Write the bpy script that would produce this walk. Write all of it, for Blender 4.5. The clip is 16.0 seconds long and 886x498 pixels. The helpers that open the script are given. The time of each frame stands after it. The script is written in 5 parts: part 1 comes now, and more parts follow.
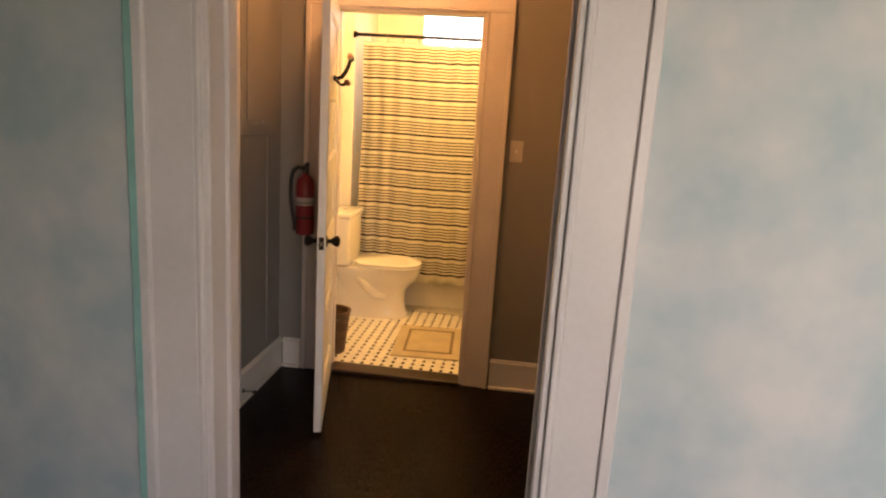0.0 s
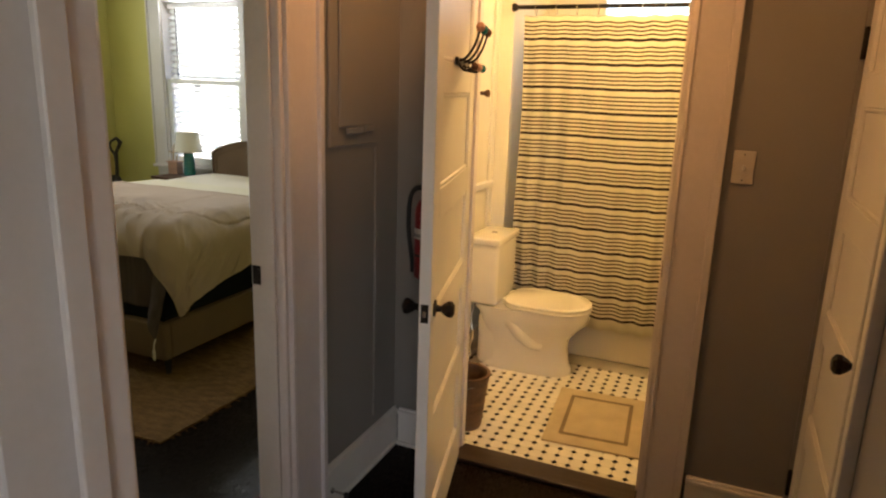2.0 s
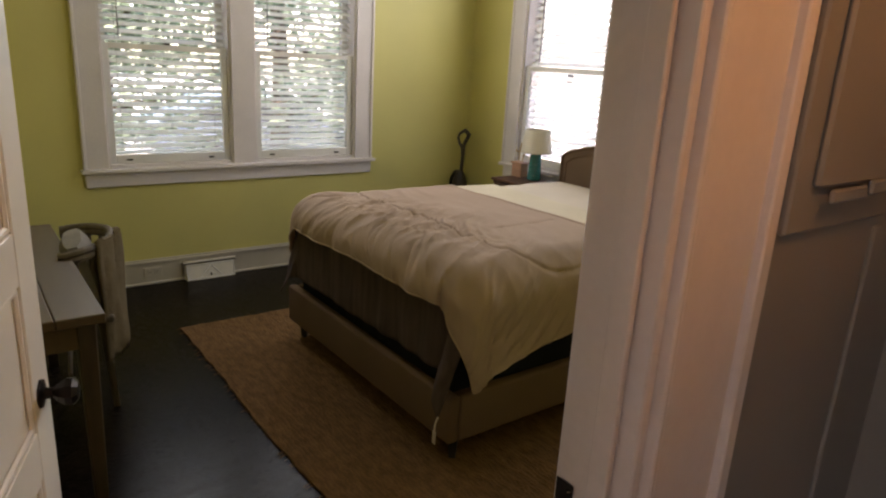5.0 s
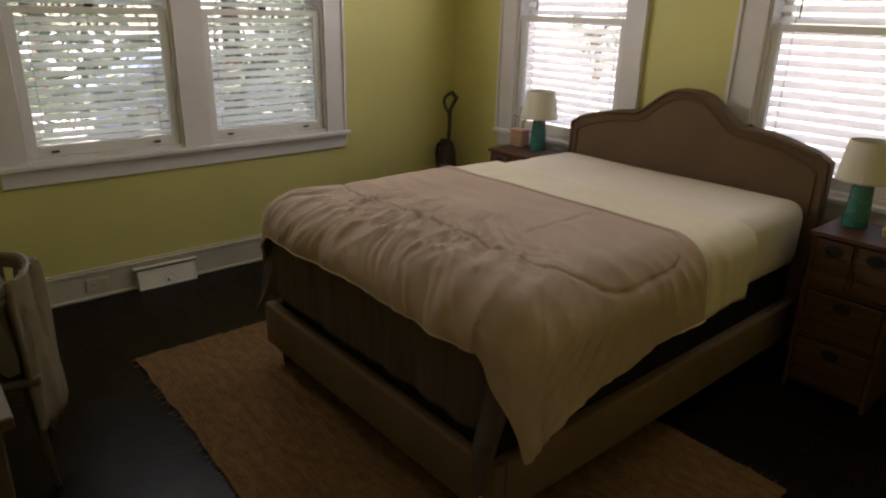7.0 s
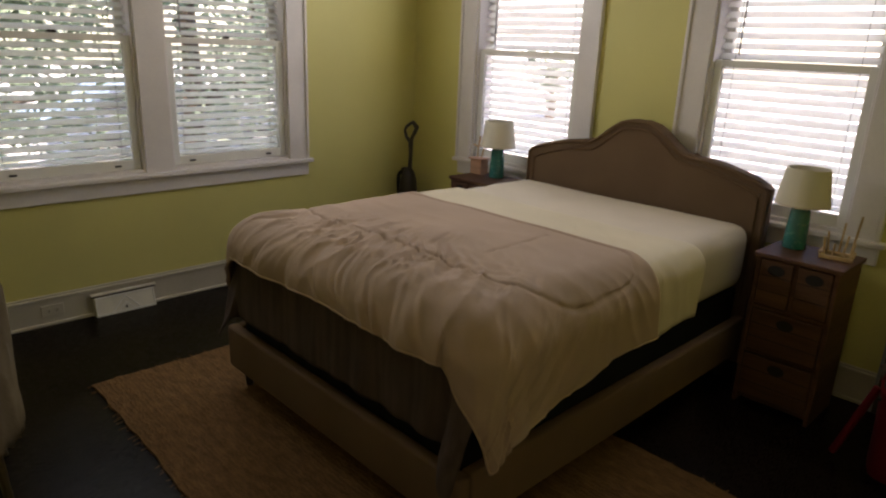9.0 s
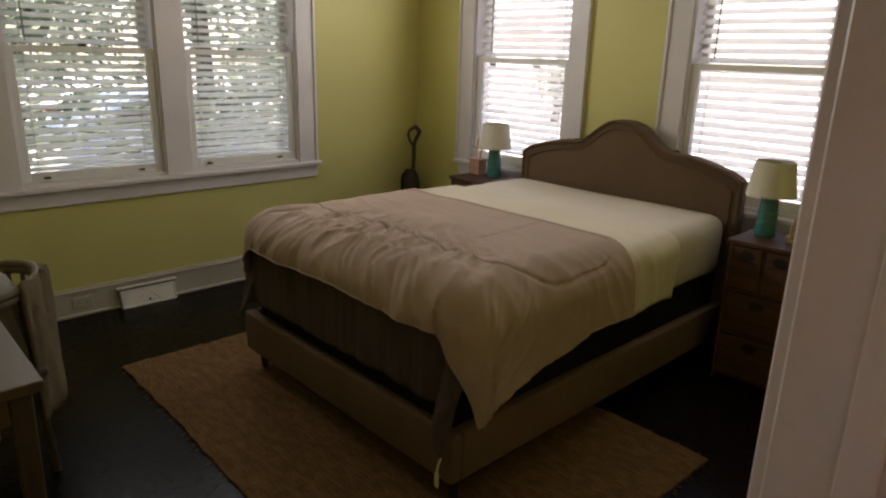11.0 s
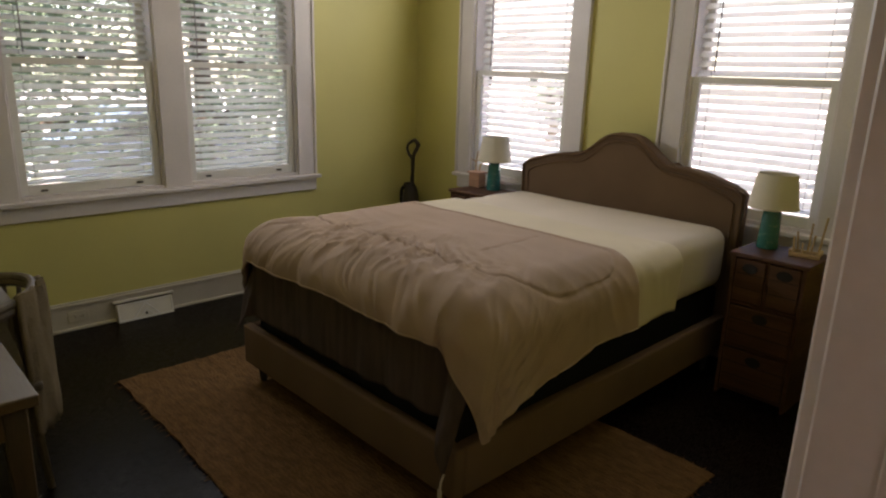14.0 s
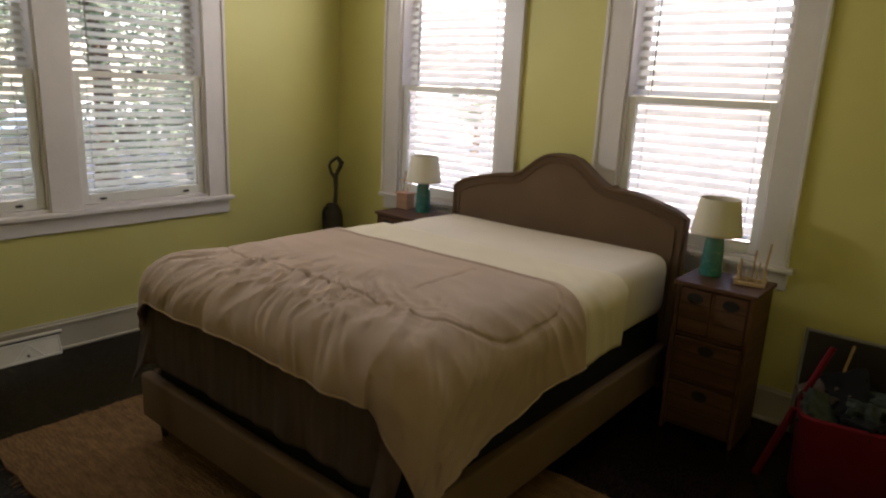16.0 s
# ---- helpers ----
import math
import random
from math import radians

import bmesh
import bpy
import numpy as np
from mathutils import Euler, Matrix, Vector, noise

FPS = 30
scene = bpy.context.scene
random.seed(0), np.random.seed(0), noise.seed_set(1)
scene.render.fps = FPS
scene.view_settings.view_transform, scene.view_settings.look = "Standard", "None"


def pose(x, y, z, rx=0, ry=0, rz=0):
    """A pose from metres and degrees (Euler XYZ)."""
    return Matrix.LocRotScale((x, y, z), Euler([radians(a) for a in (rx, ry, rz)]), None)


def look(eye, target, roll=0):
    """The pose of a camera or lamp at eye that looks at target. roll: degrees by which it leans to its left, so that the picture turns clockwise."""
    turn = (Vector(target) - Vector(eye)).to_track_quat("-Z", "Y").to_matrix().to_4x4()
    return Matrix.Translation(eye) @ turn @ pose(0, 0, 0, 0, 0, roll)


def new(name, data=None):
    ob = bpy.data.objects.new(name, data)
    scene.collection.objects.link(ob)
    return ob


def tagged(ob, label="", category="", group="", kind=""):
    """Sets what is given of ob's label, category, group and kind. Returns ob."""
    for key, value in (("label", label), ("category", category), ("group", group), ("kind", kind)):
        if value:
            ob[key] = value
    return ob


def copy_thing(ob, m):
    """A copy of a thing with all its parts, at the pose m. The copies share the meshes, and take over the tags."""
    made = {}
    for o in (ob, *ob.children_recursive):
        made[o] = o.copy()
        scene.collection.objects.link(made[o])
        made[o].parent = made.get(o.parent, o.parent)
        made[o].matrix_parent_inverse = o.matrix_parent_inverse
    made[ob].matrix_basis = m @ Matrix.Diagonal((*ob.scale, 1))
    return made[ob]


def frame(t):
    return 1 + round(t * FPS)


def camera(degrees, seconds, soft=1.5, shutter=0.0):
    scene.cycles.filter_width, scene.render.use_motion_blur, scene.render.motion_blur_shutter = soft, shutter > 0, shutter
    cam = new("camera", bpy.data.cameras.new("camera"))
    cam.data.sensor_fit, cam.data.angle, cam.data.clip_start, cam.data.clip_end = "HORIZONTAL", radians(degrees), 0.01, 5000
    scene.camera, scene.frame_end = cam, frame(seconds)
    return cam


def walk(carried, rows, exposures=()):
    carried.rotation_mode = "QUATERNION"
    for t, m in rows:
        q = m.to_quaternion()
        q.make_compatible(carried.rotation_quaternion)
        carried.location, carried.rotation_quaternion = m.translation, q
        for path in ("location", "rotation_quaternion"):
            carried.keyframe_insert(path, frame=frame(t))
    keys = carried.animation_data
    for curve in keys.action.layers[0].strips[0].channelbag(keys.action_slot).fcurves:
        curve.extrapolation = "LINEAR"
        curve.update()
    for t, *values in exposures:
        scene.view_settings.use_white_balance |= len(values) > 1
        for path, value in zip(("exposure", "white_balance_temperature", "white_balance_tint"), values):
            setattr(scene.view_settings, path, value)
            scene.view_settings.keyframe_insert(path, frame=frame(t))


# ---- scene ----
cam = camera(67.5, 16.0, soft=2.2)
PATH = [
    (0.0, 0.460, -0.928, 1.639, 77.77, -3.47, 7.59),
    (0.5, 0.568, -0.643, 1.643, 76.95, -3.68, 14.41),
    (1.0, 0.494, -0.347, 1.630, 76.05, -3.51, 16.55),
    (1.5, 0.379, -0.040, 1.650, 76.82, -2.49, 17.86),
    (2.0, 0.330, 0.239, 1.649, 76.38, -1.87, 23.23),
    (2.5, 0.257, 0.464, 1.650, 75.27, -1.84, 29.02),
    (3.0, 0.065, 0.710, 1.637, 75.79, -0.99, 29.82),
    (3.5, -0.093, 0.877, 1.636, 76.25, -0.87, 37.13),
    (4.0, -0.245, 1.132, 1.598, 74.97, -2.02, 50.98),
    (4.2, -0.271, 1.136, 1.642, 74.25, -3.10, 53.94),
    (6.3, -1.097, 1.588, 1.657, 74.15, -1.63, 51.03),
    (6.5, -1.162, 1.587, 1.670, 74.70, -0.41, 49.23),
    (7.0, -1.212, 1.558, 1.693, 69.96, -1.29, 49.90),
    (7.5, -1.204, 1.550, 1.683, 71.60, -0.13, 48.75),
    (8.0, -1.208, 1.548, 1.682, 73.26, -0.31, 48.26),
    (8.5, -1.195, 1.525, 1.677, 72.97, -2.27, 46.55),
    (10.8, -0.919, 1.323, 1.660, 72.66, -2.17, 46.35),
    (11.0, -0.897, 1.311, 1.668, 73.58, -1.53, 47.00),
    (11.5, -0.923, 1.275, 1.655, 73.67, -1.21, 44.77),
    (12.0, -0.922, 1.275, 1.657, 72.85, -1.40, 44.66),
    (12.5, -0.917, 1.295, 1.662, 71.97, -1.98, 44.99),
    (13.0, -0.934, 1.282, 1.650, 75.27, -1.18, 43.75),
    (13.5, -0.919, 1.307, 1.646, 74.57, -1.08, 46.41),
    (14.0, -0.931, 1.311, 1.650, 74.85, -1.60, 46.69),
    (14.5, -0.930, 1.316, 1.645, 76.08, -2.87, 47.28),
    (15.0, -0.942, 1.336, 1.641, 76.39, -1.90, 48.08),
    (15.5, -0.980, 1.427, 1.649, 76.27, -1.43, 48.83),
    (16.0, -1.182, 1.523, 1.663, 76.12, -2.55, 40.17),
]
EXPOSURES = [(0.0, 3.0, 8150, 26), (0.5, 3.08, 8400, 27), (1.0, 2.94, 8700, 26), (1.5, 2.75, 8250, 19), (2.0, 2.56, 7100, 17), (2.5, 2.47, 5750, 12), (3.0, 2.48, 5800, 19), (3.5, 2.5, 5950, 27), (4.0, 2.52, 7200, 30), (4.2, 2.50, 7350, 30), (6.3, 2.30, 7500, 29), (7.0, 1.95, 7500, 30), (7.5, 2.14, 7500, 30), (8.0, 2.14, 7500, 30), (8.5, 1.98, 7500, 30), (11.0, 1.98, 7500, 30), (12.5, 1.88, 7500, 30), (14.5, 2.0, 7500, 30), (16.0, 2.1, 7450, 30)]
walk(cam, [(t, pose(x, y, z, a, b, c)) for t, x, y, z, a, b, c in PATH], EXPOSURES)

# ---------------------------------------------------------------- plan, in metres
W, N = -5.345, 5.166            # bedroom: faces of the west and north walls
BE, HW, BW = -1.100, -0.975, -1.03   # bedroom east face, hall west face, bath west face
YB, YBI = 2.81, 2.93            # hall face and bath face of the wall with the bathroom door
YS, YH = 0.63, 0.785            # blue room face and hall face of the first doorway's wall
HE = 0.685                      # hall east wall face
CEIL = 2.75
D1 = (-0.335, 0.56)             # first doorway, x
D2 = (1.12, 2.005)              # bedroom doorway, y
D3 = (-0.675, 0.175)             # bathroom doorway, x
D4 = (1.975, 2.80)              # closed hall door, y
DOOR_H = 2.14
WW = ((2.135, 2.972), (3.146, 3.978))         # west window openings, y
WN = ((-4.665, -3.755), (-2.89, -2.06))     # north window openings, x
WZ = (0.86, 2.36)

# ---------------------------------------------------------------- light
world = bpy.data.worlds.new("sky")
scene.world = world
world.use_nodes = True
sky = world.node_tree.nodes.new("ShaderNodeTexSky")
sky.sky_type, sky.sun_disc = "NISHITA", False
sky.sun_elevation, sky.sun_rotation = radians(52), radians(140)
world.node_tree.links.new(sky.outputs[0], world.node_tree.nodes["Background"].inputs[0])
world.node_tree.nodes["Background"].inputs[1].default_value = 0.15
sun = new("sun", bpy.data.lights.new("sun", "SUN"))
sun.data.energy, sun.data.angle, sun.data.color = 5.0, radians(0.5), (1.0, 0.95, 0.86)
sun.matrix_world = look((0, 0, 20), (0 - 10 * math.sin(radians(140)), 0 - 10 * math.cos(radians(140)), 20 - 10 * math.tan(radians(52))))


def area(name, eye, target, w, h, watts, colour, spread=180):
    l = new(name, bpy.data.lights.new(name, "AREA"))
    l.data.shape, l.data.size, l.data.size_y, l.data.energy, l.data.color = "RECTANGLE", w, h, watts, colour
    l.data.spread = radians(spread)
    l.matrix_world = look(eye, target)
    return l


DAY = (0.80, 0.955, 1.0)
for a, b in WW:
    area("window_light", (W - 0.02, (a + b) / 2, 2.26), (W + 2.2, (a + b) / 2, 2.45), 0.70, 0.16, 3.5, DAY, 172)
for a, b in WN:
    area("window_light", ((a + b) / 2, N + 0.02, 2.26), ((a + b) / 2, N - 2.0, 2.45), 0.68, 0.16, 3.1, DAY, 172)
# lamp in an assumed, unseen opening, set right to brighten that side
area("window_light", (1.66, -2.56, 1.5), (2.05, 0.6, 1.4), 0.9, 1.3, 2.72, (0.94, 0.96, 0.955), 110)
lamp = new("ceiling_bulb_light", bpy.data.lights.new("ceiling_bulb_light", "POINT"))
lamp.data.energy, lamp.data.color, lamp.data.shadow_soft_size = 9.6, (1.0, 0.655, 0.245), 0.09
lamp.location = (-0.05, 3.45, 2.55)
lamp = new("hall_bulb_light", bpy.data.lights.new("hall_bulb_light", "POINT"))
lamp.data.energy, lamp.data.color, lamp.data.shadow_soft_size = 3.7, (1.0, 0.50, 0.18), 0.09
lamp.location = (-0.28, 2.12, 2.56)

# ---------------------------------------------------------------- materials
def mat(name, colour, rough=0.6, vary=0.12, coarse=2.0, fine=60.0, bump=0.1, metal=0.0, tint=None, stretch=(1, 1, 1), trans=0.0, coat=0.0, dist=0.01):
    """A surface with broad stains and fine grain: colour varies about its base, roughness and relief follow the grain."""
    m = bpy.data.materials.new(name)
    m.use_nodes = True
    nt = m.node_tree
    nd, ln = nt.nodes, nt.links
    p = nd["Principled BSDF"]
    tc = nd.new("ShaderNodeTexCoord")
    mp = nd.new("ShaderNodeMapping")
    mp.inputs["Scale"].default_value = stretch
    ln.new(tc.outputs["Object"], mp.inputs[0])
    big, small = nd.new("ShaderNodeTexNoise"), nd.new("ShaderNodeTexNoise")
    big.inputs["Scale"].default_value, big.inputs["Detail"].default_value = coarse, 4
    small.inputs["Scale"].default_value, small.inputs["Detail"].default_value = fine, 3
    ln.new(mp.outputs[0], big.inputs["Vector"])
    ln.new(mp.outputs[0], small.inputs["Vector"])
    add = nd.new("ShaderNodeMath")
    add.operation = "MULTIPLY_ADD"
    add.inputs[1].default_value = 0.35
    ln.new(small.outputs["Fac"], add.inputs[0])
    ln.new(big.outputs["Fac"], add.inputs[2])
    ramp = nd.new("ShaderNodeValToRGB")
    ramp.color_ramp.elements[0].position, ramp.color_ramp.elements[1].position = 0.45, 0.95
    lo = [c * (1 - vary) for c in colour]
    hi = [min(1, c * (1 + vary)) for c in (tint or colour)]
    ramp.color_ramp.elements[0].color, ramp.color_ramp.elements[1].color = (*lo, 1), (*hi, 1)
    ln.new(add.outputs[0], ramp.inputs[0])
    ln.new(ramp.outputs[0], p.inputs["Base Color"])
    mr = nd.new("ShaderNodeMapRange")
    mr.inputs["To Min"].default_value, mr.inputs["To Max"].default_value = max(0.02, rough - 0.1), min(1, rough + 0.1)
    ln.new(small.outputs["Fac"], mr.inputs[0])
    ln.new(mr.outputs[0], p.inputs["Roughness"])
    bp = nd.new("ShaderNodeBump")
    bp.inputs["Strength"].default_value, bp.inputs["Distance"].default_value = bump, dist
    ln.new(add.outputs[0], bp.inputs["Height"])
    ln.new(bp.outputs[0], p.inputs["Normal"])
    p.inputs["Metallic"].default_value = metal
    p.inputs["Coat Weight"].default_value = coat
    if trans:
        p.inputs["Transmission Weight"].default_value = trans
    return m


def random_per_piece(m, amount):
    """Each piece a little lighter or darker than its neighbour."""
    nd, ln = m.node_tree.nodes, m.node_tree.links
    p = nd["Principled BSDF"]
    src = p.inputs["Base Color"].links[0].from_socket
    info, hsv, mr = nd.new("ShaderNodeObjectInfo"), nd.new("ShaderNodeHueSaturation"), nd.new("ShaderNodeMapRange")
    mr.inputs["To Min"].default_value, mr.inputs["To Max"].default_value = 1 - amount, 1 + amount
    ln.new(info.outputs["Random"], mr.inputs[0])
    ln.new(mr.outputs[0], hsv.inputs["Value"])
    ln.new(src, hsv.inputs["Color"])
    ln.new(hsv.outputs[0], p.inputs["Base Color"])
    return m


YELLOW = mat("chartreuse_wall_paint", (0.60, 0.54, 0.19), 0.55, 0.06, 1.3, 140, 0.06)
GREY = mat("taupe_wall_paint", (0.25, 0.235, 0.22), 0.6, 0.07, 1.5, 130, 0.08)
BATHWALL = mat("cream_wall_paint", (0.78, 0.75, 0.66), 0.5, 0.05, 1.5, 130, 0.05)
# ceiling is out of view; its colour is lowered to cut bounced light
CEILING = mat("low_bounce_ceiling_paint", (0.46, 0.44, 0.38), 0.8, 0.05, 1.5, 90, 0.1)
WHITE = mat("old_white_gloss_paint", (0.74, 0.72, 0.68), 0.38, 0.06, 3.0, 70, 0.08)
PINKWHITE = mat("worn_white_trim_paint", (0.69, 0.635, 0.62), 0.42, 0.08, 3.0, 60, 0.1)
TEAL = mat("teal_edge_paint", (0.25, 0.52, 0.48), 0.5, 0.15, 6.0, 60, 0.1)
# white trim with the yellow walls' bounced light put into its colour
BOUNCETRIM = mat("bounce_yellowed_white_trim", (0.50, 0.45, 0.36), 0.45, 0.08, 3.0, 60, 0.1)
DARKWOOD = mat("dark_stained_boards", (0.0085, 0.0050, 0.0034), 0.27, 0.35, 1.5, 40, 0.10, stretch=(14, 0.6, 1))
DARKWOOD.node_tree.nodes["Principled BSDF"].inputs["Specular IOR Level"].default_value = 0.07
SADDLE = mat("worn_brown_threshold", (0.024, 0.011, 0.006), 0.4, 0.35, 4, 60, 0.2, stretch=(1, 12, 12))
BLACKIRON = mat("dark_bronze_hardware", (0.025, 0.02, 0.018), 0.35, 0.3, 20, 120, 0.1, metal=0.8)
STEEL = mat("chromed_steel", (0.55, 0.53, 0.5), 0.22, 0.1, 20, 150, 0.03, metal=1.0)
PORCELAIN = mat("white_porcelain", (0.82, 0.79, 0.72), 0.12, 0.03, 3, 60, 0.01, coat=0.5)
TILEWHITE = random_per_piece(mat("white_floor_tile", (0.74, 0.71, 0.64), 0.22, 0.06, 12, 90, 0.04), 0.05)
TILEBLACK = random_per_piece(mat("black_dot_tile", (0.02, 0.02, 0.02), 0.25, 0.3, 12, 90, 0.04), 0.2)
GROUT = mat("grey_grout", (0.36, 0.33, 0.28), 0.9, 0.2, 6, 120, 0.3)
BATHMAT = mat("tan_cotton_bath_mat", (0.46, 0.38, 0.26), 0.95, 0.12, 8, 260, 0.6)
MATLINE = mat("brown_mat_border", (0.19, 0.145, 0.095), 0.95, 0.15, 8, 260, 0.5)
WICKER = mat("brown_wicker", (0.14, 0.075, 0.035), 0.7, 0.35, 8, 90, 0.6, stretch=(1, 1, 5))
RED = mat("red_enamel", (0.24, 0.010, 0.014), 0.32, 0.03, 6, 80, 0.02, coat=0.3)
REDCLOTH = mat("red_fabric", (0.13, 0.006, 0.012), 0.85, 0.15, 6, 160, 0.3)
RUBBER = mat("black_rubber", (0.015, 0.015, 0.016), 0.55, 0.2, 10, 100, 0.1)
LABELW = mat("white_label_paper", (0.52, 0.48, 0.44), 0.6, 0.06, 10, 90, 0.05)
LABELG = mat("grey_print", (0.26, 0.25, 0.25), 0.6, 0.1, 10, 90, 0.05)
JUTE = mat("braided_jute", (0.148, 0.075, 0.030), 0.95, 0.18, 15, 150, 0.9, tint=(0.195, 0.106, 0.045), stretch=(1, 1.8, 1), dist=0.02)
LINEN = mat("taupe_upholstery_linen", (0.150, 0.094, 0.058), 0.9, 0.10, 4, 320, 0.35)
LINENDARK = mat("taupe_piping", (0.140, 0.084, 0.050), 0.9, 0.10, 4, 320, 0.3)
SHEET = mat("cream_cotton_sheet", (0.585, 0.50, 0.40), 0.85, 0.05, 3, 260, 0.15)
SHEET2 = mat("pale_yellow_cotton_sheet", (0.585, 0.50, 0.362), 0.85, 0.05, 3, 260, 0.15)
COMFORT = mat("taupe_grey_microfibre", (0.375, 0.262, 0.192), 0.8, 0.09, 3, 240, 0.2)
# upright streaks in the colour stand for light and shade on folds
BLANKET = mat("dark_taupe_plush_fold_streaks", (0.086, 0.060, 0.052), 0.9, 0.30, 3, 140, 0.5, stretch=(9, 9, 0.8))
BOXBLACK = mat("black_box_spring_cloth", (0.012, 0.012, 0.013), 0.9, 0.2, 5, 200, 0.3)
LEGWOOD = mat("black_leg_wood", (0.02, 0.014, 0.01), 0.5, 0.2, 8, 80, 0.1)
CRATE = mat("reddish_brown_wood", (0.098, 0.045, 0.024), 0.55, 0.35, 3, 50, 0.25, stretch=(1, 1, 9))
SLOT = mat("dark_opening", (0.012, 0.008, 0.006), 0.9, 0.2, 6, 60, 0.1)
PALEWOOD = mat("pale_pine", (0.50, 0.33, 0.17), 0.6, 0.2, 5, 60, 0.2, stretch=(1, 1, 6))
PINKWOOD = mat("pinkish_cedar", (0.45, 0.24, 0.15), 0.6, 0.2, 5, 60, 0.2, stretch=(1, 1, 6))
TURQ = mat("turquoise_ceramic", (0.02, 0.165, 0.15), 0.25, 0.15, 6, 50, 0.05, coat=0.4)
SHADE = mat("ivory_lamp_shade", (0.68, 0.62, 0.50), 0.9, 0.05, 4, 240, 0.15, trans=0.0)
# desk, chair and fleece: the corner's dimness is put into these pale finishes
TABLE = mat("limed_oak_dimmed", (0.082, 0.052, 0.022), 0.5, 0.18, 2, 50, 0.15, stretch=(1, 8, 8))
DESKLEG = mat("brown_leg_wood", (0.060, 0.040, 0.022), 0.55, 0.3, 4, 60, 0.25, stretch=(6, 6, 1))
CHAIRWOOD = mat("whitewashed_chair_wood_dimmed", (0.105, 0.078, 0.05), 0.6, 0.3, 4, 60, 0.25, stretch=(6, 6, 1))
FUR = mat("off_white_fleece_dimmed", (0.185, 0.140, 0.085), 0.98, 0.15, 9, 180, 0.9, dist=0.02)
PILLOW = mat("dove_grey_pillow", (0.20, 0.175, 0.14), 0.95, 0.2, 9, 120, 0.5)
VENTM = mat("white_metal_register", (0.66, 0.62, 0.53), 0.45, 0.1, 6, 80, 0.08)
SLAT = mat("white_blind_slat", (0.84, 0.835, 0.82), 0.5, 0.04, 4, 90, 0.04)
CORD = mat("grey_cord", (0.20, 0.19, 0.18), 0.8, 0.1, 10, 90, 0.1)
VAC = mat("brown_black_plastic", (0.034, 0.025, 0.021), 0.35, 0.2, 10, 100, 0.05)
CLEARPL = mat("smoked_plastic_bin", (0.12, 0.115, 0.11), 0.2, 0.2, 10, 100, 0.02)
BAGJUNK = mat("grey_green_folded_cloth", (0.035, 0.042, 0.036), 0.85, 0.5, 5, 60, 0.4)
GREYPL = mat("grey_board", (0.25, 0.25, 0.25), 0.6, 0.15, 5, 60, 0.1)
BULB = mat("frosted_glass_shade", (0.8, 0.76, 0.66), 0.4, 0.05, 5, 60, 0.02)
GRASS = mat("grass_and_earth", (0.07, 0.10, 0.035), 0.95, 0.5, 0.7, 9, 0.6)
CONCRETE = mat("pale_concrete_drive", (0.51, 0.50, 0.48), 0.9, 0.12, 0.6, 25, 0.3)
BARK = mat("bark", (0.10, 0.075, 0.055), 0.95, 0.4, 4, 25, 0.9, stretch=(1, 1, 0.25))
LEAF = mat("green_leaves", (0.11, 0.15, 0.11), 0.45, 0.4, 1.2, 12, 0.2, tint=(0.20, 0.26, 0.19))
SIDING = mat("white_clapboard", (0.70, 0.70, 0.68), 0.7, 0.08, 1.0, 40, 0.2)
ROOFM = mat("grey_shingle", (0.22, 0.21, 0.20), 0.9, 0.3, 2, 40, 0.5)
CARPAINT = mat("blue_grey_car_paint", (0.10, 0.13, 0.18), 0.25, 0.08, 3, 60, 0.02, coat=0.8)
CARGLASS = mat("dark_car_glass", (0.02, 0.025, 0.03), 0.08, 0.1, 3, 60, 0.01)

# cloth and bare timber have little gloss
for _m, _v in ((BOXBLACK, 0.08), (BLANKET, 0.15), (COMFORT, 0.2), (LINEN, 0.12), (LINENDARK, 0.12), (JUTE, 0.1), (CRATE, 0.22), (REDCLOTH, 0.15), (BAGJUNK, 0.15), (SHEET, 0.2), (SHEET2, 0.2), (FUR, 0.1)):
    _m.node_tree.nodes["Principled BSDF"].inputs["Specular IOR Level"].default_value = _v

# the rug's braid: rows of plaits that darken and sink between one another
_n, _l = JUTE.node_tree.nodes, JUTE.node_tree.links
_p = _n["Principled BSDF"]
_tc = _n.new("ShaderNodeTexCoord")
_wa, _wb = _n.new("ShaderNodeTexWave"), _n.new("ShaderNodeTexWave")
for _w, _d, _s in ((_wa, "Y", 15.0), (_wb, "X", 21.0)):
    _w.bands_direction = _d
    _w.inputs["Scale"].default_value, _w.inputs["Distortion"].default_value, _w.inputs["Detail Scale"].default_value = _s, 7.0, 2.0
    _l.new(_tc.outputs["Object"], _w.inputs["Vector"])
_m = _n.new("ShaderNodeMath")
_m.operation = "MULTIPLY_ADD"
_m.inputs[1].default_value = 0.45
_l.new(_wb.outputs["Fac"], _m.inputs[0])
_l.new(_wa.outputs["Fac"], _m.inputs[2])
_r = _n.new("ShaderNodeMapRange")
_r.inputs["From Max"].default_value = 1.45
_r.inputs["To Min"].default_value, _r.inputs["To Max"].default_value = 0.84, 1.10
_l.new(_m.outputs[0], _r.inputs[0])
_h = _n.new("ShaderNodeHueSaturation")
_l.new(_p.inputs["Base Color"].links[0].from_socket, _h.inputs["Color"])
_l.new(_r.outputs[0], _h.inputs["Value"])
_l.new(_h.outputs[0], _p.inputs["Base Color"])
_b = _n.new("ShaderNodeBump")
_b.inputs["Strength"].default_value, _b.inputs["Distance"].default_value = 0.4, 0.010
_l.new(_m.outputs[0], _b.inputs["Height"])
_l.new(_p.inputs["Normal"].links[0].from_socket, _b.inputs["Normal"])
_l.new(_b.outputs[0], _p.inputs["Normal"])

